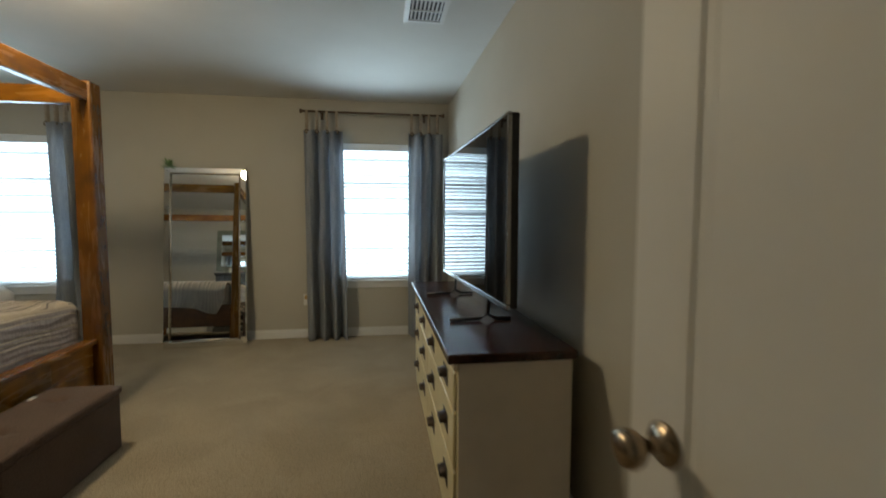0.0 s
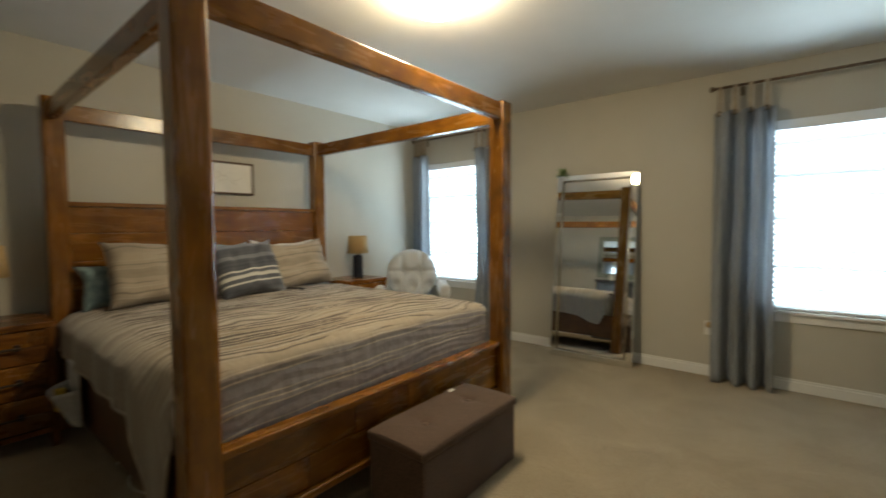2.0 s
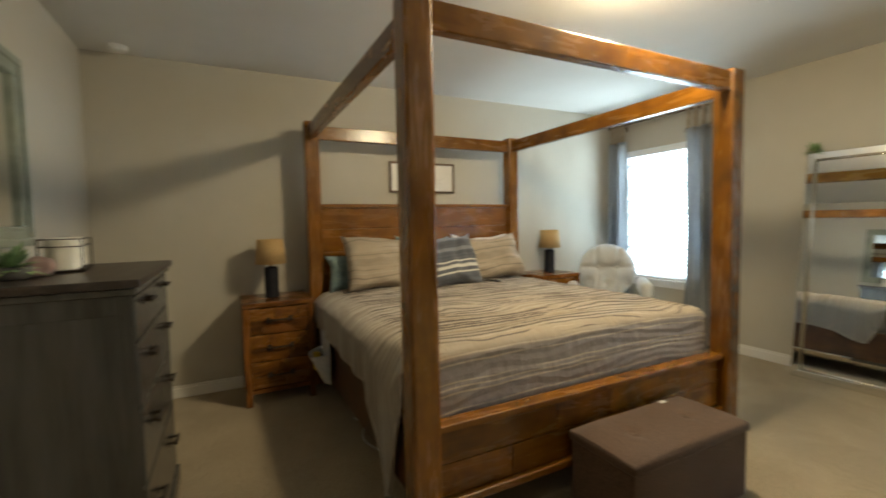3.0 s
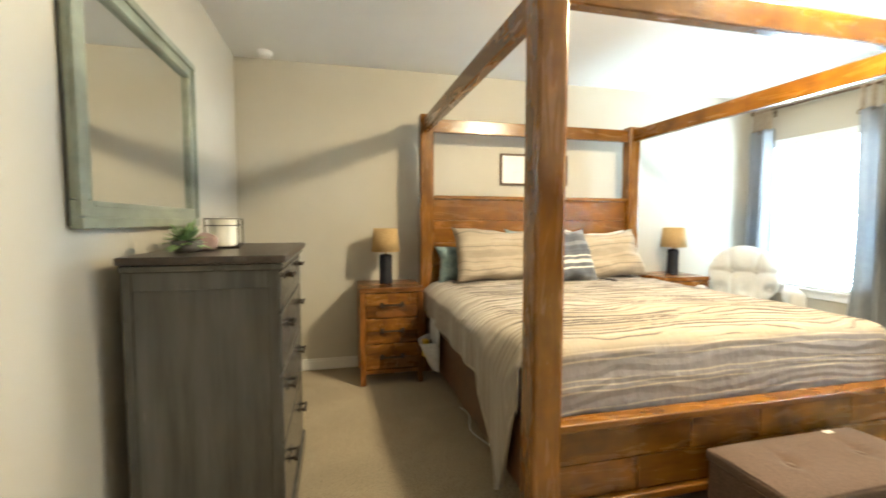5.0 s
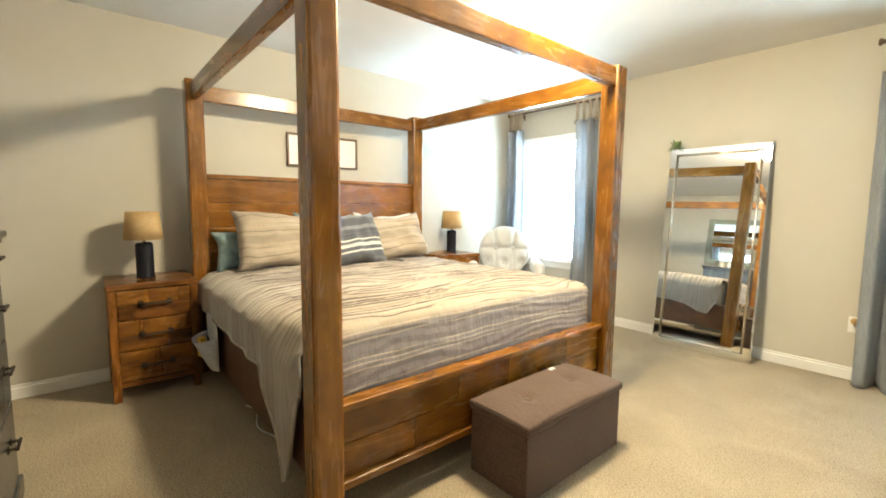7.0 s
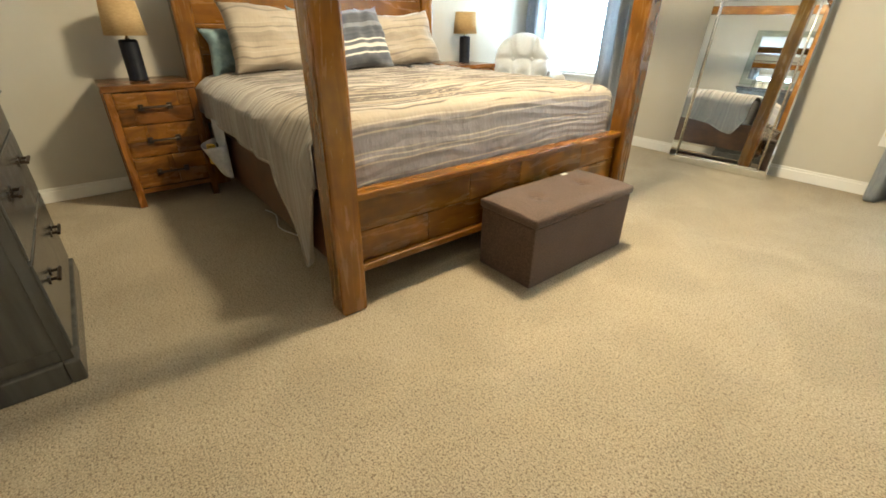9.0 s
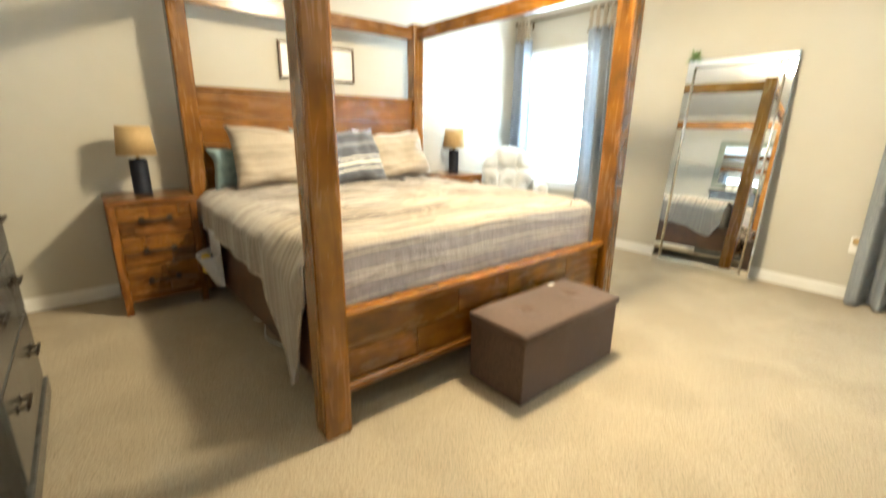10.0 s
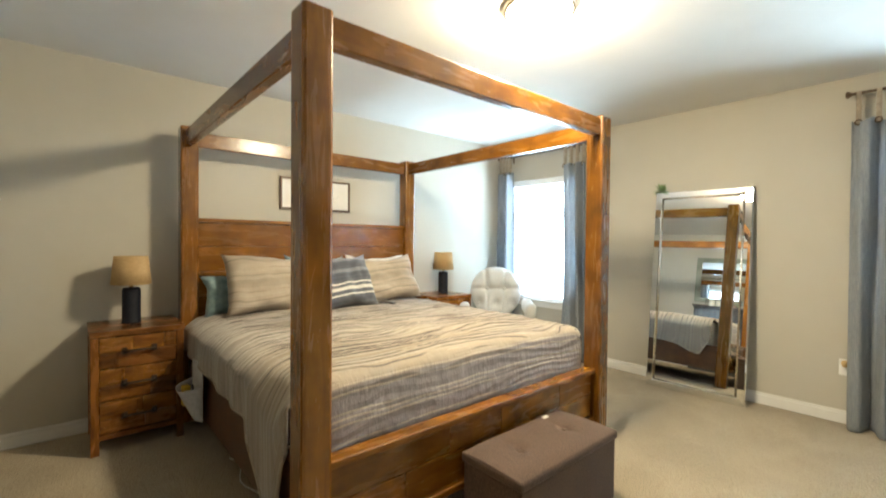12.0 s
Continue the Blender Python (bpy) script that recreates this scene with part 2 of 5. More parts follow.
PLAST = surface("black_plastic", (0.010, 0.010, 0.011), (0.017, 0.017, 0.018), size=50, rough=0.35, stain=0.1)
SILVER = surface("silver_bezel", (0.30, 0.30, 0.31), (0.38, 0.38, 0.39), size=5, rough=0.15, metal=1.0, stain=0.02, spread=0.03)
SCREEN = surface("tv_screen", (0.004, 0.004, 0.005), (0.006, 0.006, 0.007), size=5, rough=0.012, stain=0.0, spec=0.30, spread=0.008)
TEAL = surface("teal_cotton", (0.16, 0.245, 0.265), (0.25, 0.35, 0.37), size=30, rough=0.85, bump=0.3, bump_size=300, stain=0.15, stain_size=6, sheen=0.3, spec=0.2)
WHITEC = surface("white_cotton", (0.66, 0.64, 0.60), (0.72, 0.70, 0.66), size=20, rough=0.85, bump=0.3, bump_size=300, stain=0.05, spec=0.2)
FELT = surface("grey_white_felt", (0.45, 0.465, 0.49), (0.55, 0.565, 0.59), size=60, rough=0.95, bump=0.4, bump_size=400, stain=0.1, stain_size=6, spec=0.2)
YELLOW = surface("yellow_plastic", (0.55, 0.36, 0.03), (0.62, 0.42, 0.05), size=20, rough=0.4, stain=0.05)
PAPER = surface("art_paper", (0.74, 0.72, 0.68), (0.78, 0.76, 0.72), size=8, rough=0.8, stain=0.03)
INK = surface("pale_ink", (0.50, 0.46, 0.42), (0.58, 0.54, 0.50), size=30, rough=0.8, stain=0.1)
PICF = surface("walnut_frame", (0.075, 0.042, 0.024), (0.13, 0.075, 0.042), size=4, stretch=(10, 1, 10), rough=0.45, stain=0.15)
WHITEP = surface("white_plastic", (0.74, 0.73, 0.70), (0.78, 0.77, 0.74), size=9, rough=0.4, stain=0.03)
DARKV = surface("vent_shade", (0.03, 0.03, 0.03), (0.05, 0.05, 0.05), size=9, rough=0.8)


def carpet_material():
    m, n, l, p = nodes_of("carpet_pile")
    co = n.new("ShaderNodeTexCoord")
    speck = n.new("ShaderNodeTexNoise")
    speck.inputs["Scale"].default_value, speck.inputs["Detail"].default_value, speck.inputs["Roughness"].default_value = 190, 4, 0.7
    blot = n.new("ShaderNodeTexNoise")
    blot.inputs["Scale"].default_value, blot.inputs["Detail"].default_value, blot.inputs["Distortion"].default_value = 2.6, 6, 0.6
    for t in (speck, blot):
        l.new(co.outputs["Object"], t.inputs["Vector"])
    ramp = n.new("ShaderNodeValToRGB")
    el = ramp.color_ramp.elements
    el[0].position, el[0].color = 0.36, (0.095, 0.070, 0.044, 1)
    el[1].position, el[1].color = 0.68, (0.555, 0.47, 0.345, 1)
    mid = el.new(0.43)
    mid.color = (0.288, 0.235, 0.160, 1)
    mid = el.new(0.52)
    mid.color = (0.405, 0.332, 0.232, 1)
    l.new(speck.outputs["Fac"], ramp.inputs["Fac"])
    rng = n.new("ShaderNodeMapRange")
    rng.inputs["From Min"].default_value, rng.inputs["From Max"].default_value = 0.40, 0.60
    rng.inputs["To Min"].default_value, rng.inputs["To Max"].default_value = 0.92, 1.05
    l.new(blot.outputs["Fac"], rng.inputs["Value"])
    fleck = n.new("ShaderNodeTexNoise")
    fleck.inputs["Scale"].default_value, fleck.inputs["Detail"].default_value = 105, 2
    l.new(co.outputs["Object"], fleck.inputs["Vector"])
    dark = n.new("ShaderNodeMapRange")
    dark.inputs["From Min"].default_value, dark.inputs["From Max"].default_value = 0.57, 0.68
    dark.inputs["To Min"].default_value, dark.inputs["To Max"].default_value = 0.0, 0.60
    l.new(fleck.outputs["Fac"], dark.inputs["Value"])
    yarn = n.new("ShaderNodeMix")
    yarn.data_type = "RGBA"
    l.new(dark.outputs[0], yarn.inputs["Factor"])
    l.new(ramp.outputs["Color"], yarn.inputs["A"])
    yarn.inputs["B"].default_value = (0.105, 0.072, 0.042, 1)
    hsv = n.new("ShaderNodeHueSaturation")
    l.new(yarn.outputs["Result"], hsv.inputs["Color"])
    l.new(rng.outputs[0], hsv.inputs["Value"])
    l.new(hsv.outputs["Color"], p.inputs["Base Color"])
    p.inputs["Roughness"].default_value = 0.95
    p.inputs["Specular IOR Level"].default_value = 0.15
    p.inputs["Sheen Weight"].default_value = 0.10
    bp = n.new("ShaderNodeBump")
    bp.inputs["Strength"].default_value, bp.inputs["Distance"].default_value = 1.0, 0.005
    l.new(speck.outputs["Fac"], bp.inputs["Height"])
    l.new(bp.outputs["Normal"], p.inputs["Normal"])
    return m


def striped_cloth(name, stops, length, line_dark, line_light, freq=30.0, ruffle=0.6, amount=0.5, plain_from=0.0, wobble=0.07, foot=(), tucked=False):
    """Cloth whose weave runs in uneven stripes along the first UV axis, in metres, with ruffled relief."""
    m, n, l, p = nodes_of(name)
    uv = n.new("ShaderNodeUVMap")
    uv.uv_map = "UVMap"
    sep = n.new("ShaderNodeSeparateXYZ")
    l.new(uv.outputs["UV"], sep.inputs[0])
    wob = n.new("ShaderNodeTexNoise")
    wob.inputs["Scale"].default_value, wob.inputs["Detail"].default_value = 3.2, 3
    l.new(uv.outputs["UV"], wob.inputs["Vector"])
    bend = n.new("ShaderNodeMath")
    bend.operation = "MULTIPLY_ADD"
    bend.inputs[1].default_value = wobble
    l.new(wob.outputs["Fac"], bend.inputs[0])
    l.new(sep.outputs["X"], bend.inputs[2])
    norm = n.new("ShaderNodeMath")
    norm.operation = "DIVIDE"
    norm.inputs[1].default_value = length
    l.new(bend.outputs[0], norm.inputs[0])
    ramp = n.new("ShaderNodeValToRGB")
    el = ramp.color_ramp.elements
    for k, (pos, c) in enumerate(stops):
        e = el[k] if k < 2 else el.new(pos)
        e.position, e.color = pos, rgba(c)
    l.new(norm.outputs[0], ramp.inputs["Fac"])
    def mul(a, k, add=None):
        q = n.new("ShaderNodeMath")
        q.operation = "MULTIPLY_ADD" if add is not None else "MULTIPLY"
        l.new(a, q.inputs[0])
        q.inputs[1].default_value = k
        if add is not None:
            l.new(add, q.inputs[2])
        return q.outputs[0]

    def one(op, a, b=None):
        q = n.new("ShaderNodeMath")
        q.operation = op
        l.new(a, q.inputs[0])
        if b is not None:
            if isinstance(b, float):
                q.inputs[1].default_value = b
            else:
                l.new(b, q.inputs[1])
        return q.outputs[0]

    def band(x, a, b, c0, c1):
        q = n.new("ShaderNodeMapRange")
        l.new(x, q.inputs["Value"])
        for key, val in (("From Min", a), ("From Max", b), ("To Min", c0), ("To Max", c1)):
            q.inputs[key].default_value = val
        return q.outputs[0]

    def streak(fx, fy):
        c = n.new("ShaderNodeCombineXYZ")
        l.new(mul(sep.outputs["X"], fx), c.inputs["X"])
        l.new(mul(sep.outputs["Y"], fy), c.inputs["Y"])
        q = n.new("ShaderNodeTexNoise")
        q.inputs["Scale"].default_value, q.inputs["Detail"].default_value = 1.0, 2
        l.new(c.outputs[0], q.inputs["Vector"])
        return q.outputs["Fac"]
    drift = streak(4.0, 2.6)
    phase = mul(sep.outputs["X"], freq, mul(drift, 52 * wobble))
    if tucked:
        sewn = n.new("ShaderNodeUVMap")
        sewn.uv_map = "Tucks"
        row = n.new("ShaderNodeSeparateXYZ")
        l.new(sewn.outputs["UV"], row.inputs[0])
        phase = row.outputs["X"]
    frac = one("FRACT", phase)
    cell = one("FLOOR", phase)
    rnd = n.new("ShaderNodeTexWhiteNoise")
    rnd.noise_dimensions = "1D"
    l.new(cell, rnd.inputs["W"])
    tone = n.new("ShaderNodeHueSaturation")
    l.new(ramp.outputs["Color"], tone.inputs["Color"])
    l.new(band(rnd.outputs["Value"], 0, 1, 0.84, 1.12), tone.inputs["Value"])
    keep = band(rnd.outputs["Value"], 0.20, 0.26, 0.15, 1)
    near = one("ABSOLUTE", one("SUBTRACT", frac, 0.5))
    line = one("MULTIPLY", band(near, 0.06, 0.10, 1, 0), band(streak(freq * 0.9, 1.9), 0.38, 0.46, 0, 1))
    line = one("MULTIPLY", line, keep)
    pale = one("MULTIPLY", band(near, 0.445, 0.470, 0, 1), band(streak(freq * 0.8, 1.3), 0.46, 0.54, 0, 1))
    flank = band(one("ABSOLUTE", one("SUBTRACT", sep.outputs["Y"], 2.305)), plain_from, plain_from + 0.06, 1, 0.28) if plain_from else None
    if flank:
        line, pale = one("MULTIPLY", line, flank), one("MULTIPLY", pale, flank)
        greyer = n.new("ShaderNodeMix")
        greyer.data_type = "RGBA"
        l.new(band(flank, 0.28, 1, 0.8, 0), greyer.inputs["Factor"])
        l.new(tone.outputs["Color"], greyer.inputs["A"])
        greyer.inputs["B"].default_value = (0.245, 0.214, 0.185, 1)
    slow = mul(streak(1.0, 2.4), 0.05, sep.outputs["X"])
    if foot:
        top = band(sep.outputs["X"], foot[0] - 0.012, foot[0] - 0.004, 1, 0)
        line, pale = one("MULTIPLY", line, top), one("MULTIPLY", pale, top)
        for s0 in foot[1:]:
            thread = band(one("ABSOLUTE", one("SUBTRACT", slow, s0 + 0.025)), 0.0022, 0.0042, 1, 0)
            pale = one("MAXIMUM", pale, one("MULTIPLY", thread, band(streak(9.0 + s0 * 3, 2.2), 0.36, 0.46, 0.15, 1)))
    # Dark lines: woven stripes, with the crease shade of the tucks coloured in.
    stripe_and_shade = n.new("ShaderNodeRGB")
    stripe_and_shade.outputs[0].default_value = rgba(line_dark)
    last = greyer.outputs["Result"] if flank else tone.outputs["Color"]
    for mask, colour, k in ((line, stripe_and_shade.outputs[0], amount), (pale, None, amount * 0.85)):
        mix = n.new("ShaderNodeMix")
        mix.data_type = "RGBA"
        l.new(mul(mask, k), mix.inputs["Factor"])
        l.new(last, mix.inputs["A"])
        if colour is None:
            mix.inputs["B"].default_value = rgba(line_light)
        else:
            l.new(colour, mix.inputs["B"])
        last = mix.outputs["Result"]
    l.new(last, p.inputs["Base Color"])
    p.inputs["Roughness"].default_value = 0.85
    p.inputs["Specular IOR Level"].default_value = 0.2
    p.inputs["Sheen Weight"].default_value = 0.25
    pleat = n.new("ShaderNodeTexNoise")
    pleat.inputs["Scale"].default_value, pleat.inputs["Detail"].default_value = 1.0, 3
    gather = n.new("ShaderNodeCombineXYZ")
    l.new(mul(sep.outputs["X"], 20.0), gather.inputs["X"])
    l.new(mul(sep.outputs["Y"], 34.0), gather.inputs["Y"])
    l.new(gather.outputs[0], pleat.inputs["Vector"])
    add = n.new("ShaderNodeMath")
    add.operation = "MULTIPLY_ADD"
    add.inputs[1].default_value = 0.4
    l.new(one("MULTIPLY", pleat.outputs["Fac"], band(sep.outputs["X"], foot[0] - 0.01, foot[0] + 0.04, 1.0, 1.1)) if foot else pleat.outputs["Fac"], add.inputs[0])
    l.new(mul(near, 0.35), add.inputs[2])
    bp = n.new("ShaderNodeBump")
    bp.inputs["Strength"].default_value, bp.inputs["Distance"].default_value = ruffle, 0.012
    l.new(add.outputs[0], bp.inputs["Height"])
    l.new(bp.outputs["Normal"], p.inputs["Normal"])
    return m


def mirror_material(name, rough):
    m, n, l, p = nodes_of(name)
    p.inputs["Base Color"].default_value = (0.86, 0.88, 0.87, 1)
    p.inputs["Metallic"].default_value = 1
    p.inputs["Roughness"].default_value = rough
    return m


def glass_material(name):
    m, n, l, p = nodes_of(name)
    p.inputs["Base Color"].default_value = (0.98, 1, 0.99, 1)
    p.inputs["Roughness"].default_value = 0.0
    p.inputs["Transmission Weight"].default_value = 1
    p.inputs["IOR"].default_value = 1.05
    return m


def glow_material(name, colour, strength):
    m, n, l, p = nodes_of(name)
    p.inputs["Base Color"].default_value = (0.8, 0.78, 0.72, 1)
    p.inputs["Emission Color"].default_value = rgba(colour)
    p.inputs["Emission Strength"].default_value = strength
    return m


CARPET = carpet_material()
QUILT = striped_cloth("ruched_quilt", [(0.0, (0.29, 0.255, 0.225)), (1.0, (0.32, 0.298, 0.312)), (0.25, (0.315, 0.275, 0.235)), (0.50, (0.345, 0.30, 0.25)),
                                       (0.62, (0.39, 0.327, 0.255)), (0.80, (0.415, 0.343, 0.255)), (0.868, (0.39, 0.332, 0.262)), (0.882, (0.325, 0.30, 0.31))],
                      2.2, (0.125, 0.104, 0.092), (0.62, 0.54, 0.44), freq=20, ruffle=0.85, amount=1.0, plain_from=0.88, foot=(1.868, 1.885, 1.915, 1.985, 2.008, 2.030, 2.095), tucked=True)
SHAM = striped_cloth("ruched_sham", [(0.0, (0.32, 0.268, 0.215)), (1.0, (0.30, 0.25, 0.205)), (0.5, (0.34, 0.29, 0.228))], 0.6, (0.085, 0.068, 0.058), (0.50, 0.44, 0.35), freq=17, amount=0.5, wobble=0.035)
DK, PL, MD = (0.075, 0.082, 0.100), (0.55, 0.53, 0.48), (0.19, 0.20, 0.23)
BANDS = striped_cloth("banded_pillow_cloth", [(0.0, MD), (1.0, MD), (0.10, DK), (0.20, DK), (0.205, PL), (0.225, PL), (0.23, DK), (0.29, DK), (0.295, PL), (0.345, PL),
                                              (0.35, DK), (0.40, DK), (0.405, PL), (0.425, PL), (0.43, DK), (0.60, DK), (0.61, MD), (0.66, MD), (0.67, DK), (0.80, DK), (0.82, MD)],
                      0.46, (0.05, 0.05, 0.06), (0.4, 0.4, 0.4), freq=80, ruffle=0.25, amount=0.08, wobble=0.004)
MIRROR = mirror_material("mirror_glass", 0.005)
BEVELM = mirror_material("bevelled_mirror_strip", 0.012)
GLASS = glass_material("clear_glass")
GLOW = glow_material("lit_glass_bowl", WARM, BULB_STRENGTH)


def uv_from(ob, f):
    """Writes a UV map whose values come from f(vertex position)."""
    layer = ob.data.uv_layers.new(name="UVMap")
    for loop in ob.data.loops:
        layer.data[loop.index].uv = f(ob.data.vertices[loop.vertex_index].co)
    return ob


# ---- structure ----
def structure(name, bm, mat, label, smooth=False):
    return tagged(part(name, bm, mat, None, label, smooth), category="structure", kind="structure")


structure("floor", box(XW - T, XE + T + 0.12, YS - 1.6, YN + T, -0.12, 0, 0), CARPET, "beige speckled cut-pile carpet over the whole bedroom floor")
structure("ceiling", box(XW - T, XE + T + 0.12, YS - 1.6, YN + T, H, H + 0.12, 0), CEIL, "flat off-white textured bedroom ceiling")
structure("wall_west", box(XW - T, XW, YS, YN, 0, H, 0), WALL, "plain beige painted wall behind the bed")
structure("wall_east", box(XE, XE + T, YS - T, YN, 0, H, 0), WALL, "plain beige painted wall behind the television").matrix_world = EAST_TURN

bm = bmesh.new()
xs = [XW - T, WINDOWS[0][0], WINDOWS[0][1], WINDOWS[1][0], WINDOWS[1][1], XE + T]
for i in (0, 2, 4):
    add_box(bm, xs[i], xs[i + 1], YN, YN + T, 0, H, 0)
for a, b in WINDOWS:
    add_box(bm, a, b, YN, YN + T, 0, SILL, 0)
    add_box(bm, a, b, YN, YN + T, HEAD, H, 0)
structure("wall_north", bm, WALL, "beige painted wall with two blind-covered windows")
bm = bmesh.new()
add_box(bm, XW - T, DOOR_X[0], YS - T, YS, 0, H, 0)
add_box(bm, DOOR_X[1], XE + 0.118, YS - T, YS, 0, H, 0)
add_box(bm, DOOR_X[0], DOOR_X[1], YS - T, YS, 2.05, H, 0)
structure("wall_south", bm, WALL, "beige painted wall with the open bedroom doorway")
bm = bmesh.new()
add_box(bm, DOOR_X[0] - 0.5, DOOR_X[0] - 0.4, YS - 1.5, YS - T, 0, H, 0)
add_box(bm, XE + 0.02, XE + T, YS - 1.5, YS - T, 0, H, 0)
add_box(bm, DOOR_X[0] - 0.5, XE + T, YS - 1.6, YS - 1.5, 0, H, 0)
structure("wall_hall", bm, WALL, "plain beige hallway walls beyond the doorway")


def baseboard(name, x0, x1, y0, y1):
    bm = box(x0, x1, y0, y1, 0.0, 0.072, 0.003)
    if x1 - x0 > y1 - y0:
        inner = (x0, x1, y0 + 0.004, y1 - 0.001) if y0 > 2 else (x0, x1, y0 + 0.001, y1 - 0.004)
    else:
        inner = (x0 + 0.001, x1 - 0.004, y0, y1) if x0 < -2 else (x0 + 0.004, x1 - 0.001, y0, y1)
    add_box(bm, *inner, 0.0725, 0.092, 0.003)
    return structure(name, bm, TRIM, "white painted moulded baseboard along the carpet")


baseboard("baseboard", XW + 0.014, XE - 0.014, YN - 0.014, YN)
baseboard("baseboard", XW, XW + 0.014, YS, YN)
baseboard("baseboard", XE - 0.014, XE, YS + 0.02, YN - 0.016).matrix_world = EAST_TURN
baseboard("baseboard", XW + 0.014, DOOR_X[0] - 0.075, YS, YS + 0.014)
bm = bmesh.new()
for a, b in ((DOOR_X[0] - 0.07, DOOR_X[0]), (DOOR_X[1], DOOR_X[1] + 0.07)):
    add_box(bm, a, b, YS + 0.001, YS + 0.018, 0, 2.12, 0.004)
add_box(bm, DOOR_X[0] + 0.001, DOOR_X[1] - 0.001, YS + 0.001, YS + 0.018, 2.05, 2.12, 0.004)
structure("trim", bm, TRIM, "white painted door casing")


def build_window(name, a, b):
    root = new(name)
    root.location = ((a + b) / 2, YN, SILL)
    tagged(root, "bright double-hung white vinyl window with daylight outside", "window", kind="structure")
    w, h = (b - a) / 2, HEAD - SILL
    fr = bmesh.new()
    y0, y1 = 0.075, 0.135
    add_box(fr, -w + 0.001, -w + 0.045, y0, y1, 0.002, h - 0.002, 0.004)
    add_box(fr, w - 0.045, w - 0.001, y0, y1, 0.002, h - 0.002, 0.004)
    add_box(fr, -w + 0.045, w - 0.045, y0, y1, h - 0.047, h - 0.002, 0.004)
    add_box(fr, -w + 0.045, w - 0.045, y0, y1, 0.002, 0.05, 0.004)
    part("window_frame", fr, VINYL, root)
    part("meeting_rail", box(-w + 0.045, w - 0.045, 0.08, 0.13, h / 2 - 0.022, h / 2 + 0.022, 0.004), VINYL, root)
    for z0, z1 in ((0.05, h / 2 - 0.022), (h / 2 + 0.022, h - 0.047)):
        g = part("pane", box(-w + 0.045, w - 0.045, 0.103, 0.107, z0, z1, 0), GLASS, root)
        g.visible_shadow = False
    sill = box(-w - 0.05, w + 0.05, -0.035, 0.001, -0.026, 0.0, 0.005)
    part("window_sill", sill, TRIM, root, "white painted sill board")
    part("apron", box(-w - 0.03, w + 0.03, -0.016, -0.001, -0.085, -0.027, 0.004), TRIM, root)
    return root


def build_blind(a, b):
    root = thing("window_blind", (a + b) / 2, YN + 0.035, SILL, "lowered white slatted blind with its slats open", "blind", group="window blinds")
    w, h = (b - a) / 2 - 0.012, HEAD - SILL
    part("headrail", box(-w, w, -0.03, 0.03, h - 0.05, h - 0.003, 0.004), BLIND, root)
    part("valance", box(-w - 0.005, w + 0.005, -0.040, -0.032, h - 0.075, h - 0.003, 0.003), BLIND, root)
    part("bottom_rail", box(-w, w, -0.025, 0.025, 0.003, 0.022, 0.004), BLIND, root)
    n = 33
    mesh = None
    for k in range(n):
        z = 0.045 + (h - 0.13) * k / (n - 1)
        if mesh is None:
            s = sheet(1, 4, lambda u, v: ((2 * u - 1) * w, (v - 0.5) * 0.046, 0.006 * (1 - (2 * v - 1) ** 2)))
            bmesh.ops.solidify(s, geom=s.faces[:], thickness=0.0025)
            ob = part("slat", s, BLIND, root)
            mesh = ob.data
        else:
            ob = new("slat", mesh)
            ob.parent = root
        ob.matrix_local = pose(0, 0, z, -43, 0, 0)
    for x in (-w * 0.6, w * 0.6):
        part("ladder_cord", tube([(x, -0.026, 0.02), (x, -0.026, h - 0.05)], 0.0012, 5), BLIND, root)
    return root


for i, (a, b) in enumerate(WINDOWS):
    build_window("window_%d" % (i + 1), a, b)
    build_blind(a, b)
    lamp = new("window_daylight", bpy.data.lights.new("window_daylight", "AREA"))
    lamp.data.shape, lamp.data.size, lamp.data.size_y = "RECTANGLE", b - a - 0.02, HEAD - SILL - 0.02
    lamp.data.energy, lamp.data.color = WINDOW_POWER, COOL
    lamp.matrix_world = look(((a + b) / 2, YN + T + 0.03, (SILL + HEAD) / 2), ((a + b) / 2, YN - 3, (SILL + HEAD) / 2))


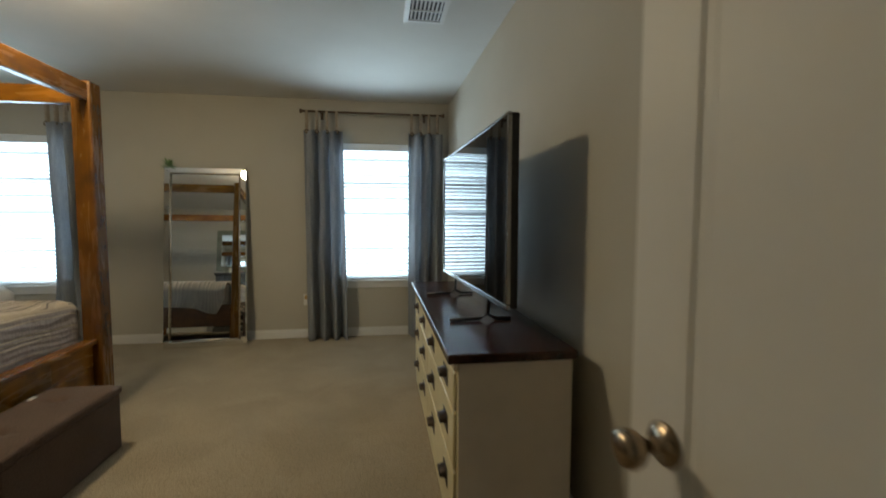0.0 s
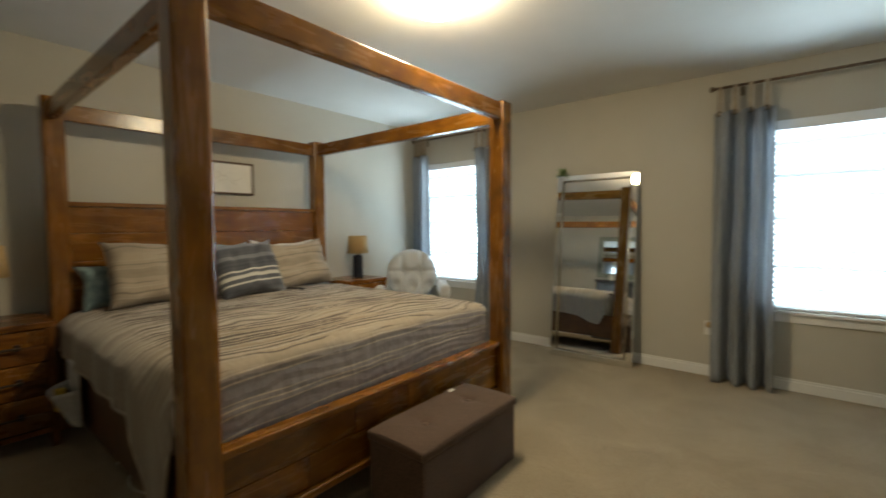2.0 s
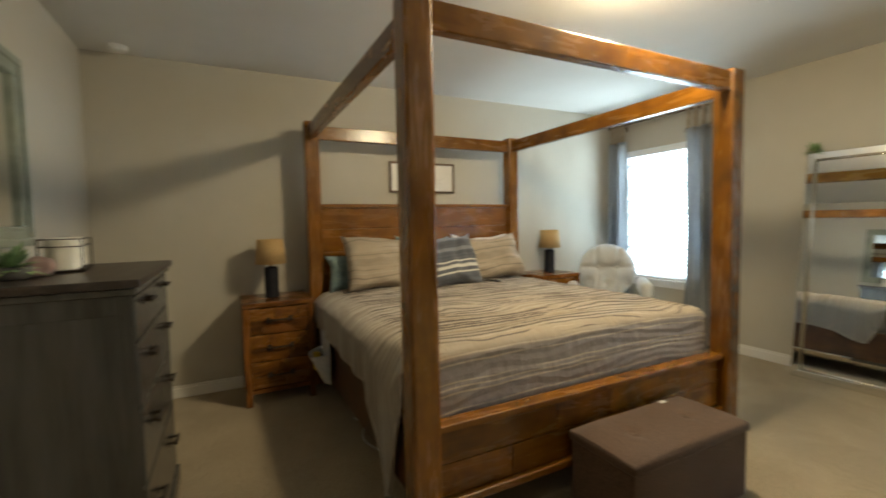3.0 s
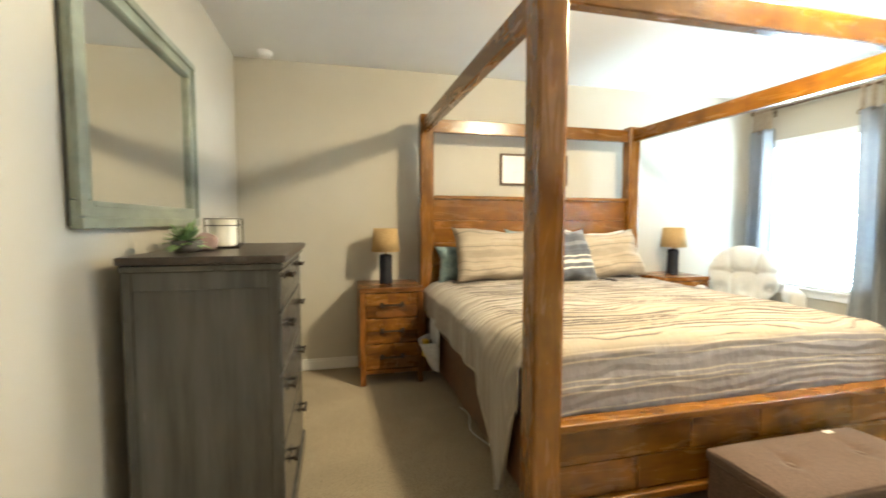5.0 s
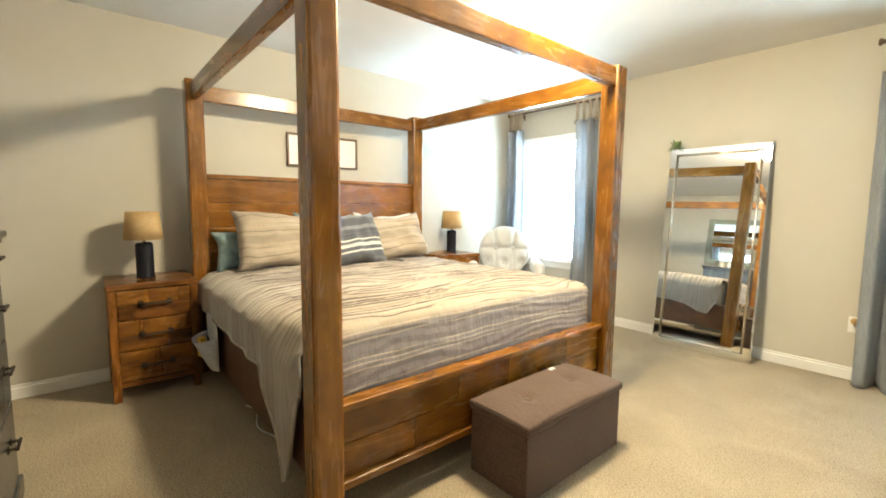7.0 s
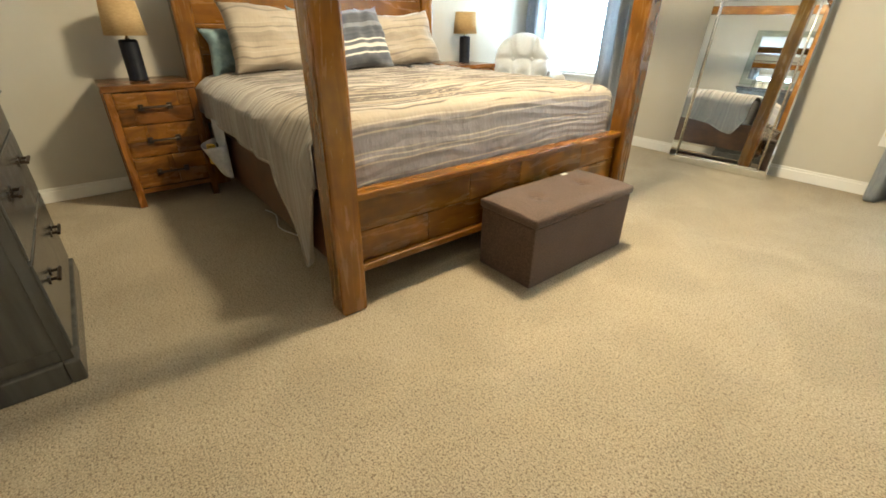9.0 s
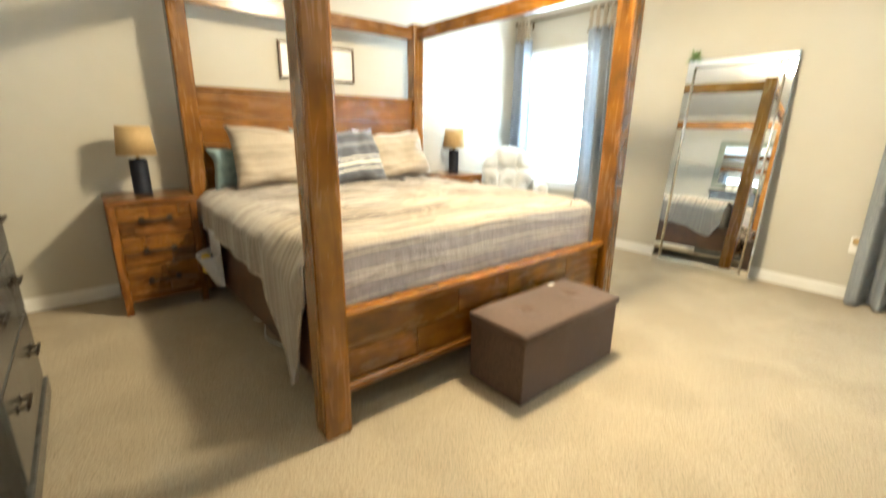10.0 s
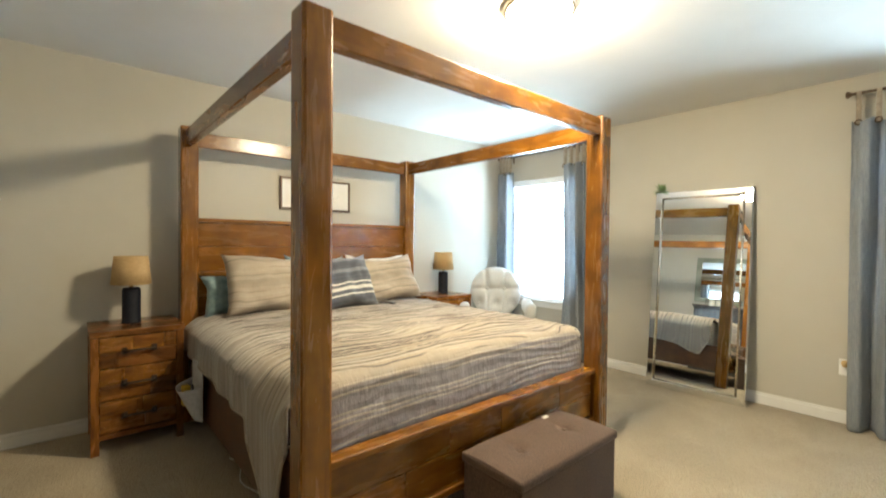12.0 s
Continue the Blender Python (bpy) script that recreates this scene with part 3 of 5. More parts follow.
# ---- door leaf ----
def build_door():
    hinge, tip = Vector((0.383, YS + 0.03)), Vector((0.304, 0.875))
    d = tip - hinge
    root = new("door_1")
    root.matrix_world = pose(hinge.x, hinge.y, 0.012, 0, 0, math.degrees(math.atan2(d.y, d.x)))
    tagged(root, "white panelled interior door standing open into the room", "door", kind="structure")
    w, h, t = d.length, 2.03, 0.035
    part("core", box(0.002, w - 0.002, 0.003, t - 0.003, 0.002, h - 0.002, 0), DOORP, root)
    fr = bmesh.new()
    st = 0.098
    for y0, y1 in ((0.0, 0.0058), (t - 0.0058, t)):
        add_box(fr, 0, st, y0, y1, 0, h, 0.002)
        add_box(fr, w - st, w, y0, y1, 0, h, 0.002)
        for z0, z1 in ((0, 0.22), (1.88, h)):
            add_box(fr, st, w - st, y0, y1, z0, z1, 0.002)
    part("stiles_and_rails", fr, DOORP, root)
    for z0, z1 in ((0.245, 1.855),):
        for y0, y1 in ((0.001, 0.0058), (t - 0.0058, t - 0.001)):
            part("panel", box(st + 0.018, w - st - 0.018, y0, y1, z0 - 0.007, z1 + 0.007, 0.004), DOORP, root)
    part("edge", box(w, w + 0.002, 0.001, t - 0.001, 0.001, h - 0.001, 0), DOORP, root)
    for s, y in ((1, t), (-1, 0.0)):
        prof = [(0.001, 0), (0.033, 0), (0.033, 0.003), (0.030, 0.006), (0.012, 0.009), (0.011, 0.032), (0.017, 0.040), (0.026, 0.050), (0.029, 0.062), (0.025, 0.073), (0.012, 0.079), (0.001, 0.080)]
        part("knob", lathe([(r * 0.85, s * hh * 0.85) for r, hh in prof], 28, at=(w - 0.065, y, 0.93), axis="y"), KNOBM, root, "aged brass round door knob", True)


build_door()


# ---- ceiling fittings ----
def build_ceiling_light():
    root = thing("ceiling_light", -1.763, 2.525, H, "lit flush-mount ceiling light with a nickel ring and glass bowl", "ceiling light")
    part("ring", lathe([(0.12, -0.001), (0.178, -0.001), (0.182, -0.012), (0.178, -0.03), (0.17, -0.036), (0.155, -0.037), (0.153, -0.02), (0.12, -0.02)], 48), NICKEL, root, "brushed nickel ring", True)
    part("bowl", lathe([(0.151, -0.022), (0.152, -0.050), (0.151, -0.075), (0.142, -0.097), (0.118, -0.113), (0.075, -0.124), (0.012, -0.128)], 48), GLOW, root, "glowing warm glass bowl", True)
    part("finial", lathe([(0.010, -0.1285), (0.012, -0.136), (0.006, -0.144), (0.001, -0.146)], 16), NICKEL, root, "", True)


build_ceiling_light()


def build_vent():
    root = thing("ceiling_vent", 0.19, 2.91, H, "white louvred metal air vent in the ceiling", "vent")
    # Near-black sheet added in place of the duct's shade between the slats.
    part("backing", box(-0.10, 0.10, -0.12, 0.12, -0.003, -0.001, 0), DARKV, root)
    fr = bmesh.new()
    add_box(fr, -0.125, -0.095, -0.15, 0.15, -0.012, -0.001, 0.003)
    add_box(fr, 0.095, 0.125, -0.15, 0.15, -0.012, -0.001, 0.003)
    add_box(fr, -0.095, 0.095, 0.12, 0.15, -0.012, -0.001, 0.003)
    add_box(fr, -0.095, 0.095, -0.15, -0.12, -0.012, -0.001, 0.003)
    add_box(fr, -0.095, 0.095, -0.004, 0.004, -0.012, -0.004, 0.001)
    part("frame", fr, WHITEP, root)
    mesh = None
    for k in range(8):
        x = -0.082 + 0.164 * k / 7
        if mesh is None:
            ob = part("slat", box(-0.006, 0.006, -0.118, 0.118, -0.0008, 0.0008, 0), WHITEP, root)
            mesh = ob.data
        else:
            ob = new("slat", mesh)
            ob.parent = root
        ob.matrix_local = pose(x, 0, -0.0085, 0, 38, 0)


build_vent()
root = thing("smoke_detector", -3.93, 0.18, H, "small round white smoke detector on the ceiling", "smoke detector")
part("base", lathe([(0.001, -0.001), (0.058, -0.001), (0.058, -0.012), (0.001, -0.012)], 32), WHITEP, root, "", True)
part("cover", lathe([(0.054, -0.0125), (0.052, -0.024), (0.040, -0.034), (0.015, -0.038), (0.001, -0.038)], 32), WHITEP, root, "", True)


# ---- bed ----
PX0, PX1, BX0, BX1 = -3.925, -3.815, -1.895, -1.785
PY0, PY1, QY0, QY1 = 1.318, 1.428, 3.198, 3.308


def build_bed():
    ox, oy = -2.86, 2.30
    root = thing("canopy_bed", ox, oy, 0, "rustic brown wooden four-poster canopy bed on carpet", "bed")

    def b(x0, x1, y0, y1, z0, z1, bev=0.006):
        return box(x0 - ox, x1 - ox, y0 - oy, y1 - oy, z0, z1, bev)
    ph = 2.05
    for x0, x1 in ((PX0, PX1), (BX0, BX1)):
        for y0, y1 in ((PY0, PY1), (QY0, QY1)):
            part("post", b(x0, x1, y0, y1, 0, ph, 0.012), WOOD[2], root)
    za, zb = 1.918, 2.022
    for y0 in (PY0, QY0):
        part("canopy_side_rail", b(PX1 - 0.001, BX0 + 0.001, y0 + 0.03, y0 + 0.08, za, zb, 0.005), WOOD[0], root)
    part("canopy_cross_rail", b(PX0 + 0.03, PX0 + 0.08, PY1 - 0.001, QY0 + 0.001, za, zb, 0.005), WOOD[1], root)
    part("canopy_cross_rail", b(BX0 + 0.048, BX0 + 0.098, PY1 - 0.001, QY0 + 0.001, 1.929, 2.034, 0.006), WOOD[1], root)
    # headboard of stacked planks
    zs = [0.30, 0.60, 0.86, 1.04, 1.22, 1.39]
    for z0, z1 in zip(zs, zs[1:]):
        part("headboard_plank", b(-3.885, -3.855, PY1 - 0.001, QY0 + 0.001, z0 + 0.001, z1 - 0.001, 0.003), (WOOD_PALE, WOOD[1], WOOD[1])[int(z0 * 50) % 3], root)
    part("headboard_cap", b(-3.90, -3.835, PY1 - 0.001, QY0 + 0.001, 1.391, 1.42, 0.005), WOOD[1], root)
    # footboard
    fz = [(0.195, 0.325), (0.327, 0.462)]
    cuts = [[PY1, 1.78, 2.22, 2.70, QY0], [PY1, 2.02, 2.36, 2.86, QY0]]
    for (z0, z1), ys in zip(fz, cuts):
        for y0, y1 in zip(ys, ys[1:]):
            part("footboard_plank", b(-1.868, -1.838, y0 + 0.001, y1 - 0.001, z0, z1, 0.003), (WOOD_PALE, WOOD[1], WOOD_DEEP)[int(y0 * 31 + z0 * 17) % 3], root)
    part("footboard_cap", b(-1.882, -1.808, PY1 + 0.001, QY0 - 0.001, 0.463, 0.492, 0.006), WOOD[1], root)
    part("footboard_rail", b(-1.882, -1.808, PY1 + 0.001, QY0 - 0.001, 0.162, 0.194, 0.006), WOOD[1], root)
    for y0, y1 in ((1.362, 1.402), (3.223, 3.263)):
        part("side_rail", b(PX1 - 0.001, BX0 + 0.001, y0, y1, 0.165, 0.44, 0.005), RAIL_SHADED, root, "smooth wooden side rail with shade in its colour")
    for k in range(9):
        x = -3.65 + k * 0.21
        part("bed_slat", b(x, x + 0.08, 1.403, 3.222, 0.335, 0.355, 0.003), WOOD[1], root)


build_bed()
m = part("mattress", box(-3.815, -1.945, 1.455, 3.155, 0.356, 0.70, 0.05, 4), WHITEC, None, "thick white mattress on the bed slats", True)
tagged(m, category="mattress")


def lerp_table(t, x):
    for (x0, y0), (x1, y1) in zip(t, t[1:]):
        if x <= x1:
            return y0 + (y1 - y0) * max(0, (x - x0)) / (x1 - x0)
    return t[-1][1]


HEM_S = ((-3.80, 0.53), (-3.20, 0.50), (-2.45, 0.47), (-2.34, 0.36), (-2.15, 0.07), (-2.08, 0.12), (-2.0, 0.44), (-1.93, 0.55))
HEM_N = ((-3.80, 0.50), (-3.10, 0.45), (-2.45, 0.42), (-2.30, 0.40), (-2.16, 0.34), (-2.06, 0.32), (-2.0, 0.44), (-1.93, 0.55))
X_HEAD, X_EDGE, TOPZ = -3.77, -1.965, 0.752


def tuck_phase(s, y):
    """Counts the sewn tucks from the head end; each whole number and a half is one seam."""
    return s * 20 + 1.7 * noise.noise(Vector((s * 4, y * 2.6, 0.4))) + 0.25 * noise.noise(Vector((s * 9, y * 11, 2.2)))


def quilt_point(s, t):
    """s: metres from the head end; t: -1 to 1 across, past 0.62 the sides hang."""
    top_len = X_EDGE - X_HEAD
    hang = 0.62
    rad = 0.06
    if s > top_len and abs(t) > hang:
        return None
    x = X_HEAD + min(s, top_len)
    drop = 0.0
    if s > top_len:
        e = s - top_len
        arc = rad * math.pi / 2
        if e < arc:
            x += rad * math.sin(e / rad)
            drop = rad * (1 - math.cos(e / rad))
        else:
            x += rad + 0.010 * math.sin((e - arc) * 9)
            drop = rad + (e - arc)
    half, yc = 0.882, 2.316
    wave = 0.010 * noise.noise(Vector((s * 3.1, t * 3.0, 1.7))) + 0.007 * noise.noise(Vector((s * 14, t * 2.0, 5.1)))
    if abs(t) <= hang:
        q = t / hang
        z = TOPZ + 0.015 * (1 - q * q) + wave - 0.05 * max(0, abs(q) - 0.93) / 0.07 * 0.32
        y = yc + q * half
        flat = min(1, max(0, (1.84 - s) / 0.05)) * min(1, (1 - abs(q)) / 0.08)
        deep = 0.55 + 0.9 * max(0, 0.5 + noise.noise(Vector((s * 7, y * 3, 6.6))))
        z += 0.0058 * flat * deep * ((tuck_phase(s, 2.305 + q * 0.862) + 0.5) % 1.0)
        if drop:
            x += 0.005 * noise.noise(Vector((y * 5, drop * 10, 3.3))) + 0.003 * noise.noise(Vector((y * 26, drop * 12, 8.3)))
            z -= drop
            if abs(q) > 0.93:
                x -= (abs(q) - 0.93) / 0.07 * 0.010
        return (x, y, z)
    r = (abs(t) - hang) / (1 - hang)
    hem = lerp_table(HEM_S if t < 0 else HEM_N, x)
    z0 = TOPZ - 0.016
    fold = 0.014 * math.sin(x * 21 + 1.5 * math.sin(x * 5)) * min(1, r * 1.6)
    out = half + 0.088 * math.sin(min(1, r * 3.2) * math.pi / 2) + 0.016 + fold * 0.6
    z = z0 - 0.02 * min(1, r * 5) - (z0 - 0.02 - hem) * r
    return (x, yc + math.copysign(out, t), z + wave * (1 - r))


def build_quilt():
    length = (X_EDGE - X_HEAD) + 0.06 * math.pi / 2 + 0.235
    where = []

    def place(u, v):
        p = quilt_point(u * length, 2 * v - 1)
        if p is not None:
            t = 2 * v - 1
            q = t / 0.62 * 0.862 if abs(t) <= 0.62 else math.copysign(0.862 + (abs(t) - 0.62) / 0.38 * 0.3, t)
            where.append((u * length, 2.305 + q))
        return p
    ob = part("quilt", sheet(440, 130, place), QUILT, None, "cream and grey striped ruched quilt draped over the mattress", True)
    tagged(ob, category="quilt")
    layer = ob.data.uv_layers.new(name="UVMap")
    for loop in ob.data.loops:
        layer.data[loop.index].uv = where[loop.vertex_index]
    sewn = ob.data.uv_layers.new(name="Tucks")
    for loop in ob.data.loops:
        u, v = where[loop.vertex_index]
        sewn.data[loop.index].uv = (tuck_phase(u, v), v)

    def f(co):
        return (co.x - X_HEAD, co.y + math.copysign(0.3, co.y - 2.305))
    thicken(ob, 0.012)
    for t in (-1, 1):
        xs_ = [X_HEAD + (X_EDGE - X_HEAD) * k / 60 for k in range(61)]
        hem = part("hem", tube([quilt_point(x - X_HEAD, t) for x in xs_], 0.007, 6), QUILT, ob, "rolled hem", True)
        uv_from(hem, f)


build_quilt()


def pillow(name, w, h, t, mat, m, label):
    """A stuffed pillow w wide and h high, stood in the plane x = 0."""
    bm = bmesh.new()
    n = 26
    sides = []
    for s in (1, -1):
        g = {}
        for i in range(n + 1):
            for j in range(n + 1):
                a, b = 2 * i / n - 1, 2 * j / n - 1
                puff = max(0, (1 - a ** 4) * (1 - b ** 4)) ** 0.55
                pull = 1 - 0.13 * (1 - abs(a) ** 3) * abs(b) ** 3
                pull2 = 1 - 0.10 * (1 - abs(b) ** 3) * abs(a) ** 3
                wob = 0.016 * noise.noise(Vector((a * 2.2, b * 2.2, s * 3.0 + w * 7))) * puff + 0.006 * noise.noise(Vector((a * 7, b * 6, s * 3.0 + w * 5)))
                slack = 0.018 * noise.noise(Vector((a * 1.7, b * 1.7, w * 11))) * (0.4 + abs(b))
                g[i, j] = (s * (t / 2 * puff) + wob * 2, a * w / 2 * pull2 + slack, b * h / 2 * pull + slack)
        sides.append(g)
    verts = [{}, {}]
    for k in (0, 1):
        for (i, j), p in sides[k].items():
            if k and (i in (0, n) or j in (0, n)):
                verts[1][i, j] = verts[0][i, j]
            else:
                verts[k][i, j] = bm.verts.new(p)
        for i in range(n):
            for j in range(n):
                bm.faces.new([verts[k][q] for q in ((i, j), (i + 1, j), (i + 1, j + 1), (i, j + 1))])
    ob = part(name, bm, mat, None, label, True)
    uv_from(ob, lambda co: (co.z + h / 2, co.y))
    ob.matrix_world = m
    return tagged(ob, category="pillow")


pillow("pillow", 0.54, 0.32, 0.14, TEAL, pose(-3.73, 1.70, 0.875, 0, -14, 0), "teal cotton pillow tucked behind a striped sham")
pillow("pillow", 0.72, 0.44, 0.20, SHAM, pose(-3.58, 1.875, 0.95, -2, -22, 3), "beige ruched pillow sham with thin dark stripes")
pillow("pillow", 0.50, 0.42, 0.13, TEAL, pose(-3.715, 2.24, 0.945, -3, -14, 0), "dusty teal cotton pillow standing behind the striped shams")
pillow("pillow", 0.62, 0.36, 0.13, WHITEC, pose(-3.75, 2.83, 0.965, 0, -12, 0), "white cotton pillow behind a striped sham")
pillow("pillow", 0.66, 0.42, 0.20, SHAM, pose(-3.58, 2.80, 0.94, 4, -24, -3), "beige ruched pillow sham leaning on the headboard")
pillow("throw_pillow", 0.50, 0.44, 0.17, BANDS, pose(-3.40, 2.33, 0.950, 4, -27, 2), "dark grey throw pillow with pale stripes")
root = thing("remote_control", -3.32, 2.66, TOPZ + 0.015, "small dark remote control lying on the quilt", "remote control", 30)
part("shell", box(-0.07, 0.07, -0.022, 0.022, 0.0, 0.018, 0.006), PLAST, root)
part("keypad", box(-0.05, 0.05, -0.015, 0.015, 0.0182, 0.0205, 0.001), SILVER, root)

# ---- pocket caddy on the bed rail ----
root = thing("bedside_caddy", -3.36, 1.33, 0.20, "grey-white felt pocket caddy hanging on the bed rail", "caddy")
part("back_panel", box(-0.13, 0.13, -0.006, 0.0, 0.0, 0.31, 0.002), FELT, root)
part("hanging_flap", box(-0.13, 0.13, -0.006, 0.075, 0.312, 0.318, 0.002), FELT, root)


def pocket(u, v):
    a = (u - 0.5) * 2
    return (a * 0.128, -0.008 - 0.105 * (1 - a ** 4) * (0.25 + 0.75 * v), 0.004 + 0.20 * v - 0.03 * v * (1 - a * a))


thicken(part("pocket", sheet(16, 8, pocket), FELT, root, "", True), 0.004)
b1 = thing("small_box", -3.41, 1.275, 0.262, "small yellow packet in the caddy pocket", "packet", 12)
part("packet", box(-0.025, 0.025, -0.018, 0.018, 0.0, 0.12, 0.003), YELLOW, b1)
b2 = thing("phone", -3.30, 1.29, 0.262, "small dark object in the caddy pocket", "phone", -8)
part("body", box(-0.03, 0.03, -0.006, 0.006, 0.0, 0.145, 0.004), PLAST, b2)
pts = [(-3.10 + 0.06 * k, 1.44 + 0.025 * math.sin(k * 0.9), 0.006) for k in range(11)]
tagged(part("cable", tube(pts, 0.0035, 6), WHITEP, None, "white cable lying on the carpet beneath the bed", True), category="cable")


# ---- ottoman ----
def build_ottoman():
    ox, oy = -1.632, 2.427
    root = thing("storage_ottoman", ox, oy, 0, "brown linen folding storage ottoman with a tufted lid", "ottoman")
    hx, hy = 0.162, 0.365
    part("body", box(-hx, hx, -hy, hy, 0.003, 0.296, 0.006, 3), OTTO, root)
    tuft = ((0, -0.17), (0, 0.17))

    def lid_top(u, v):
        x, y = (2 * u - 1) * (hx + 0.005), (2 * v - 1) * (hy + 0.005)
        a, b = 2 * u - 1, 2 * v - 1
        z = 0.354 - 0.011 * (abs(a) ** 6 + abs(b) ** 8)
        for tx, ty in tuft:
            r2 = (x - tx) ** 2 + (y - ty) ** 2
            z -= 0.016 * math.exp(-r2 / 0.0011)
            z -= 0.006 * math.exp(-((y - ty) / 0.012) ** 2) * math.exp(-((x - tx) / 0.07) ** 2)
        return (x, y, z)
    bm = sheet(36, 60, lid_top)
    add_box(bm, -hx - 0.010, hx + 0.010, -hy - 0.010, hy + 0.010, 0.298, 0.341, 0.012, 3)
    part("lid", bm, OTTO, root, "soft brown tufted lid", True)
    for tx, ty in tuft:
        part("button", lathe([(0.001, 0.343), (0.011, 0.3425), (0.013, 0.339), (0.010, 0.334)], 16, at=(tx, ty, 0)), OTTO, root, "", True)
    part("tag", box(-0.150, -0.128, 0.185, 0.225, 0.350, 0.3530, 0), WHITEC, root, "small white tag")


build_ottoman()


# ---- nightstands and lamps ----
def rough_block(x0, x1, y0, y1, z0, z1, rnd):
    """A hand-sawn piece of drawer front with a waved lower edge and shallow saw ridges."""
    ny, nz = max(6, int((y1 - y0) / 0.012)), 6
    ph, pitch = rnd.uniform(0, 6), rnd.uniform(0.011, 0.017)

    def f(u, v):
        y = y0 + (y1 - y0) * u
        low = z0 + 0.003 * (noise.noise(Vector((y * 38, ph, z0))) + 0.5)
        edge = min(u, 1 - u, v, 1 - v)
        saw = 0.0014 * math.sin(2 * math.pi * y / pitch + ph) + 0.0012 * noise.noise(Vector((y * 60, v * 5, ph)))
        return (x1 - 0.0022 * (edge < 0.001) + (saw if edge > 0.001 else 0), y, low + (z1 - low) * v)
    bm = sheet(ny, nz, f)
    rim = [e for e in bm.edges if e.is_boundary]
    made = bmesh.ops.extrude_edge_only(bm, edges=rim)["geom"]
    for q in made:
        if isinstance(q, bmesh.types.BMVert):
            q.co.x = x0
    return bm


def build_nightstand(x, y):
    rnd = random.Random(11)
    root = thing("nightstand", x, y, 0, "rustic wooden nightstand with three drawers and dark pulls", "nightstand", group="nightstands")
    d, w, h = 0.22, 0.235, 0.727
    part("top", box(-d - 0.004, d + 0.006, -w - 0.004, w + 0.004, h - 0.036, h, 0.005), STAND[1], root)
    for sx in (-1, 1):
        for sy in (-1, 1):
            cx, cy = sx * (d - 0.019), sy * (w - 0.021)
            part("leg", box(cx - 0.019, cx + 0.019, cy - 0.021, cy + 0.021, 0, h - 0.037, 0.004), STAND[2], root)
    for sy in (-1, 1):
        part("side_panel", box(-d + 0.038, d - 0.038, sy * (w - 0.018) - 0.012, sy * (w - 0.018) + 0.012, 0.12, h - 0.037, 0.002), STAND[2], root)
    part("back_panel", box(-d + 0.005, -d + 0.02, -w + 0.038, w - 0.038, 0.12, h - 0.037, 0.002), STAND[1], root)
    part("bottom_rail", box(d - 0.045, d - 0.008, -w + 0.038, w - 0.038, 0.085, 0.115, 0.003), STAND[1], root)
    zs = [0.12, 0.31, 0.50, h - 0.04]
    for z0, z1 in zip(zs, zs[1:]):
        dr = part("drawer", box(d - 0.30, d - 0.014, -w + 0.043, w - 0.043, z0 + 0.003, z1 - 0.003, 0.002), STAND[1], root)
        zm = (z0 + z1) / 2 + 0.012 * math.sin(z0 * 31)
        for row, (za, zb) in enumerate(((zm + 0.0005, z1 - 0.002), (z0 + 0.002, zm - 0.0005))):
            cuts = [-w + 0.043] + sorted(rnd.uniform(-0.75, 0.75) * (w - 0.05) for _ in range(2 - row)) + [w - 0.043]
            for ya, yb in zip(cuts, cuts[1:]):
                proud = rnd.uniform(0.0, 0.006) - 0.004 * row
                part("rough_block", rough_block(d - 0.0135, d - 0.001 + proud, ya + 0.0008, yb - 0.0008, za, zb, rnd), rnd.choice(ROUGH_PLANK[:2] if row == 0 else ROUGH_PLANK[1:]), dr)
        zh = zm + 0.005
        hb = tube([(d - 0.003, -0.075, zh), (d + 0.020, -0.072, zh), (d + 0.023, -0.05, zh), (d + 0.023, 0.05, zh), (d + 0.020, 0.072, zh), (d - 0.003, 0.075, zh)], 0.007, 8)
        for yy in (-0.075, 0.075):
            add_box(hb, d - 0.004, d + 0.009, yy - 0.014, yy + 0.014, zh - 0.018, zh + 0.018, 0.002)
        part("handle", hb, BRONZE, dr, "dark bronze bar pull")
    return root


def build_table_lamp(x, y, z):
    root = thing("table_lamp", x, y, z, "table lamp with dark cylinder base and tan shade, unlit", "lamp", group="bedside lamps")
    part("base", lathe([(0.001, 0), (0.052, 0), (0.053, 0.006), (0.050, 0.012), (0.0505, 0.21), (0.048, 0.222), (0.040, 0.228), (0.001, 0.228)], 40), CERAM, root, "dark navy ceramic cylinder", True)
    part("neck", lathe([(0.012, 0.2285), (0.012, 0.236), (0.007, 0.240), (0.007, 0.262), (0.012, 0.264), (0.012, 0.30), (0.001, 0.302)], 16), NICKEL, root, "", True)
    prof = [(0.108, 0.250), (0.110, 0.250), (0.092, 0.430), (0.090, 0.430), (0.108, 0.252)]
    sh = bmesh.new()
    n = 48
    rings = []
    for r, hh in prof[:4]:
        rings.append([sh.verts.new((r * math.cos(2 * math.pi * k / n), r * math.sin(2 * math.pi * k / n), hh)) for k in range(n)])
    for a, b in zip(rings, rings[1:] + rings[:1]):
        for k in range(n):
            sh.faces.new((a[k], a[(k + 1) % n], b[(k + 1) % n], b[k]))
    part("shade", sh, SHADE, root, "tan linen tapered shade", True)
    sp = bmesh.new()
    for k in range(3):
        a = 2 * math.pi * k / 3
        tube([(0.010 * math.cos(a), 0.010 * math.sin(a), 0.288), (0.1045 * math.cos(a), 0.1045 * math.sin(a), 0.288)], 0.0016, 5, sp)
    part("spider", sp, NICKEL, root)
    return root


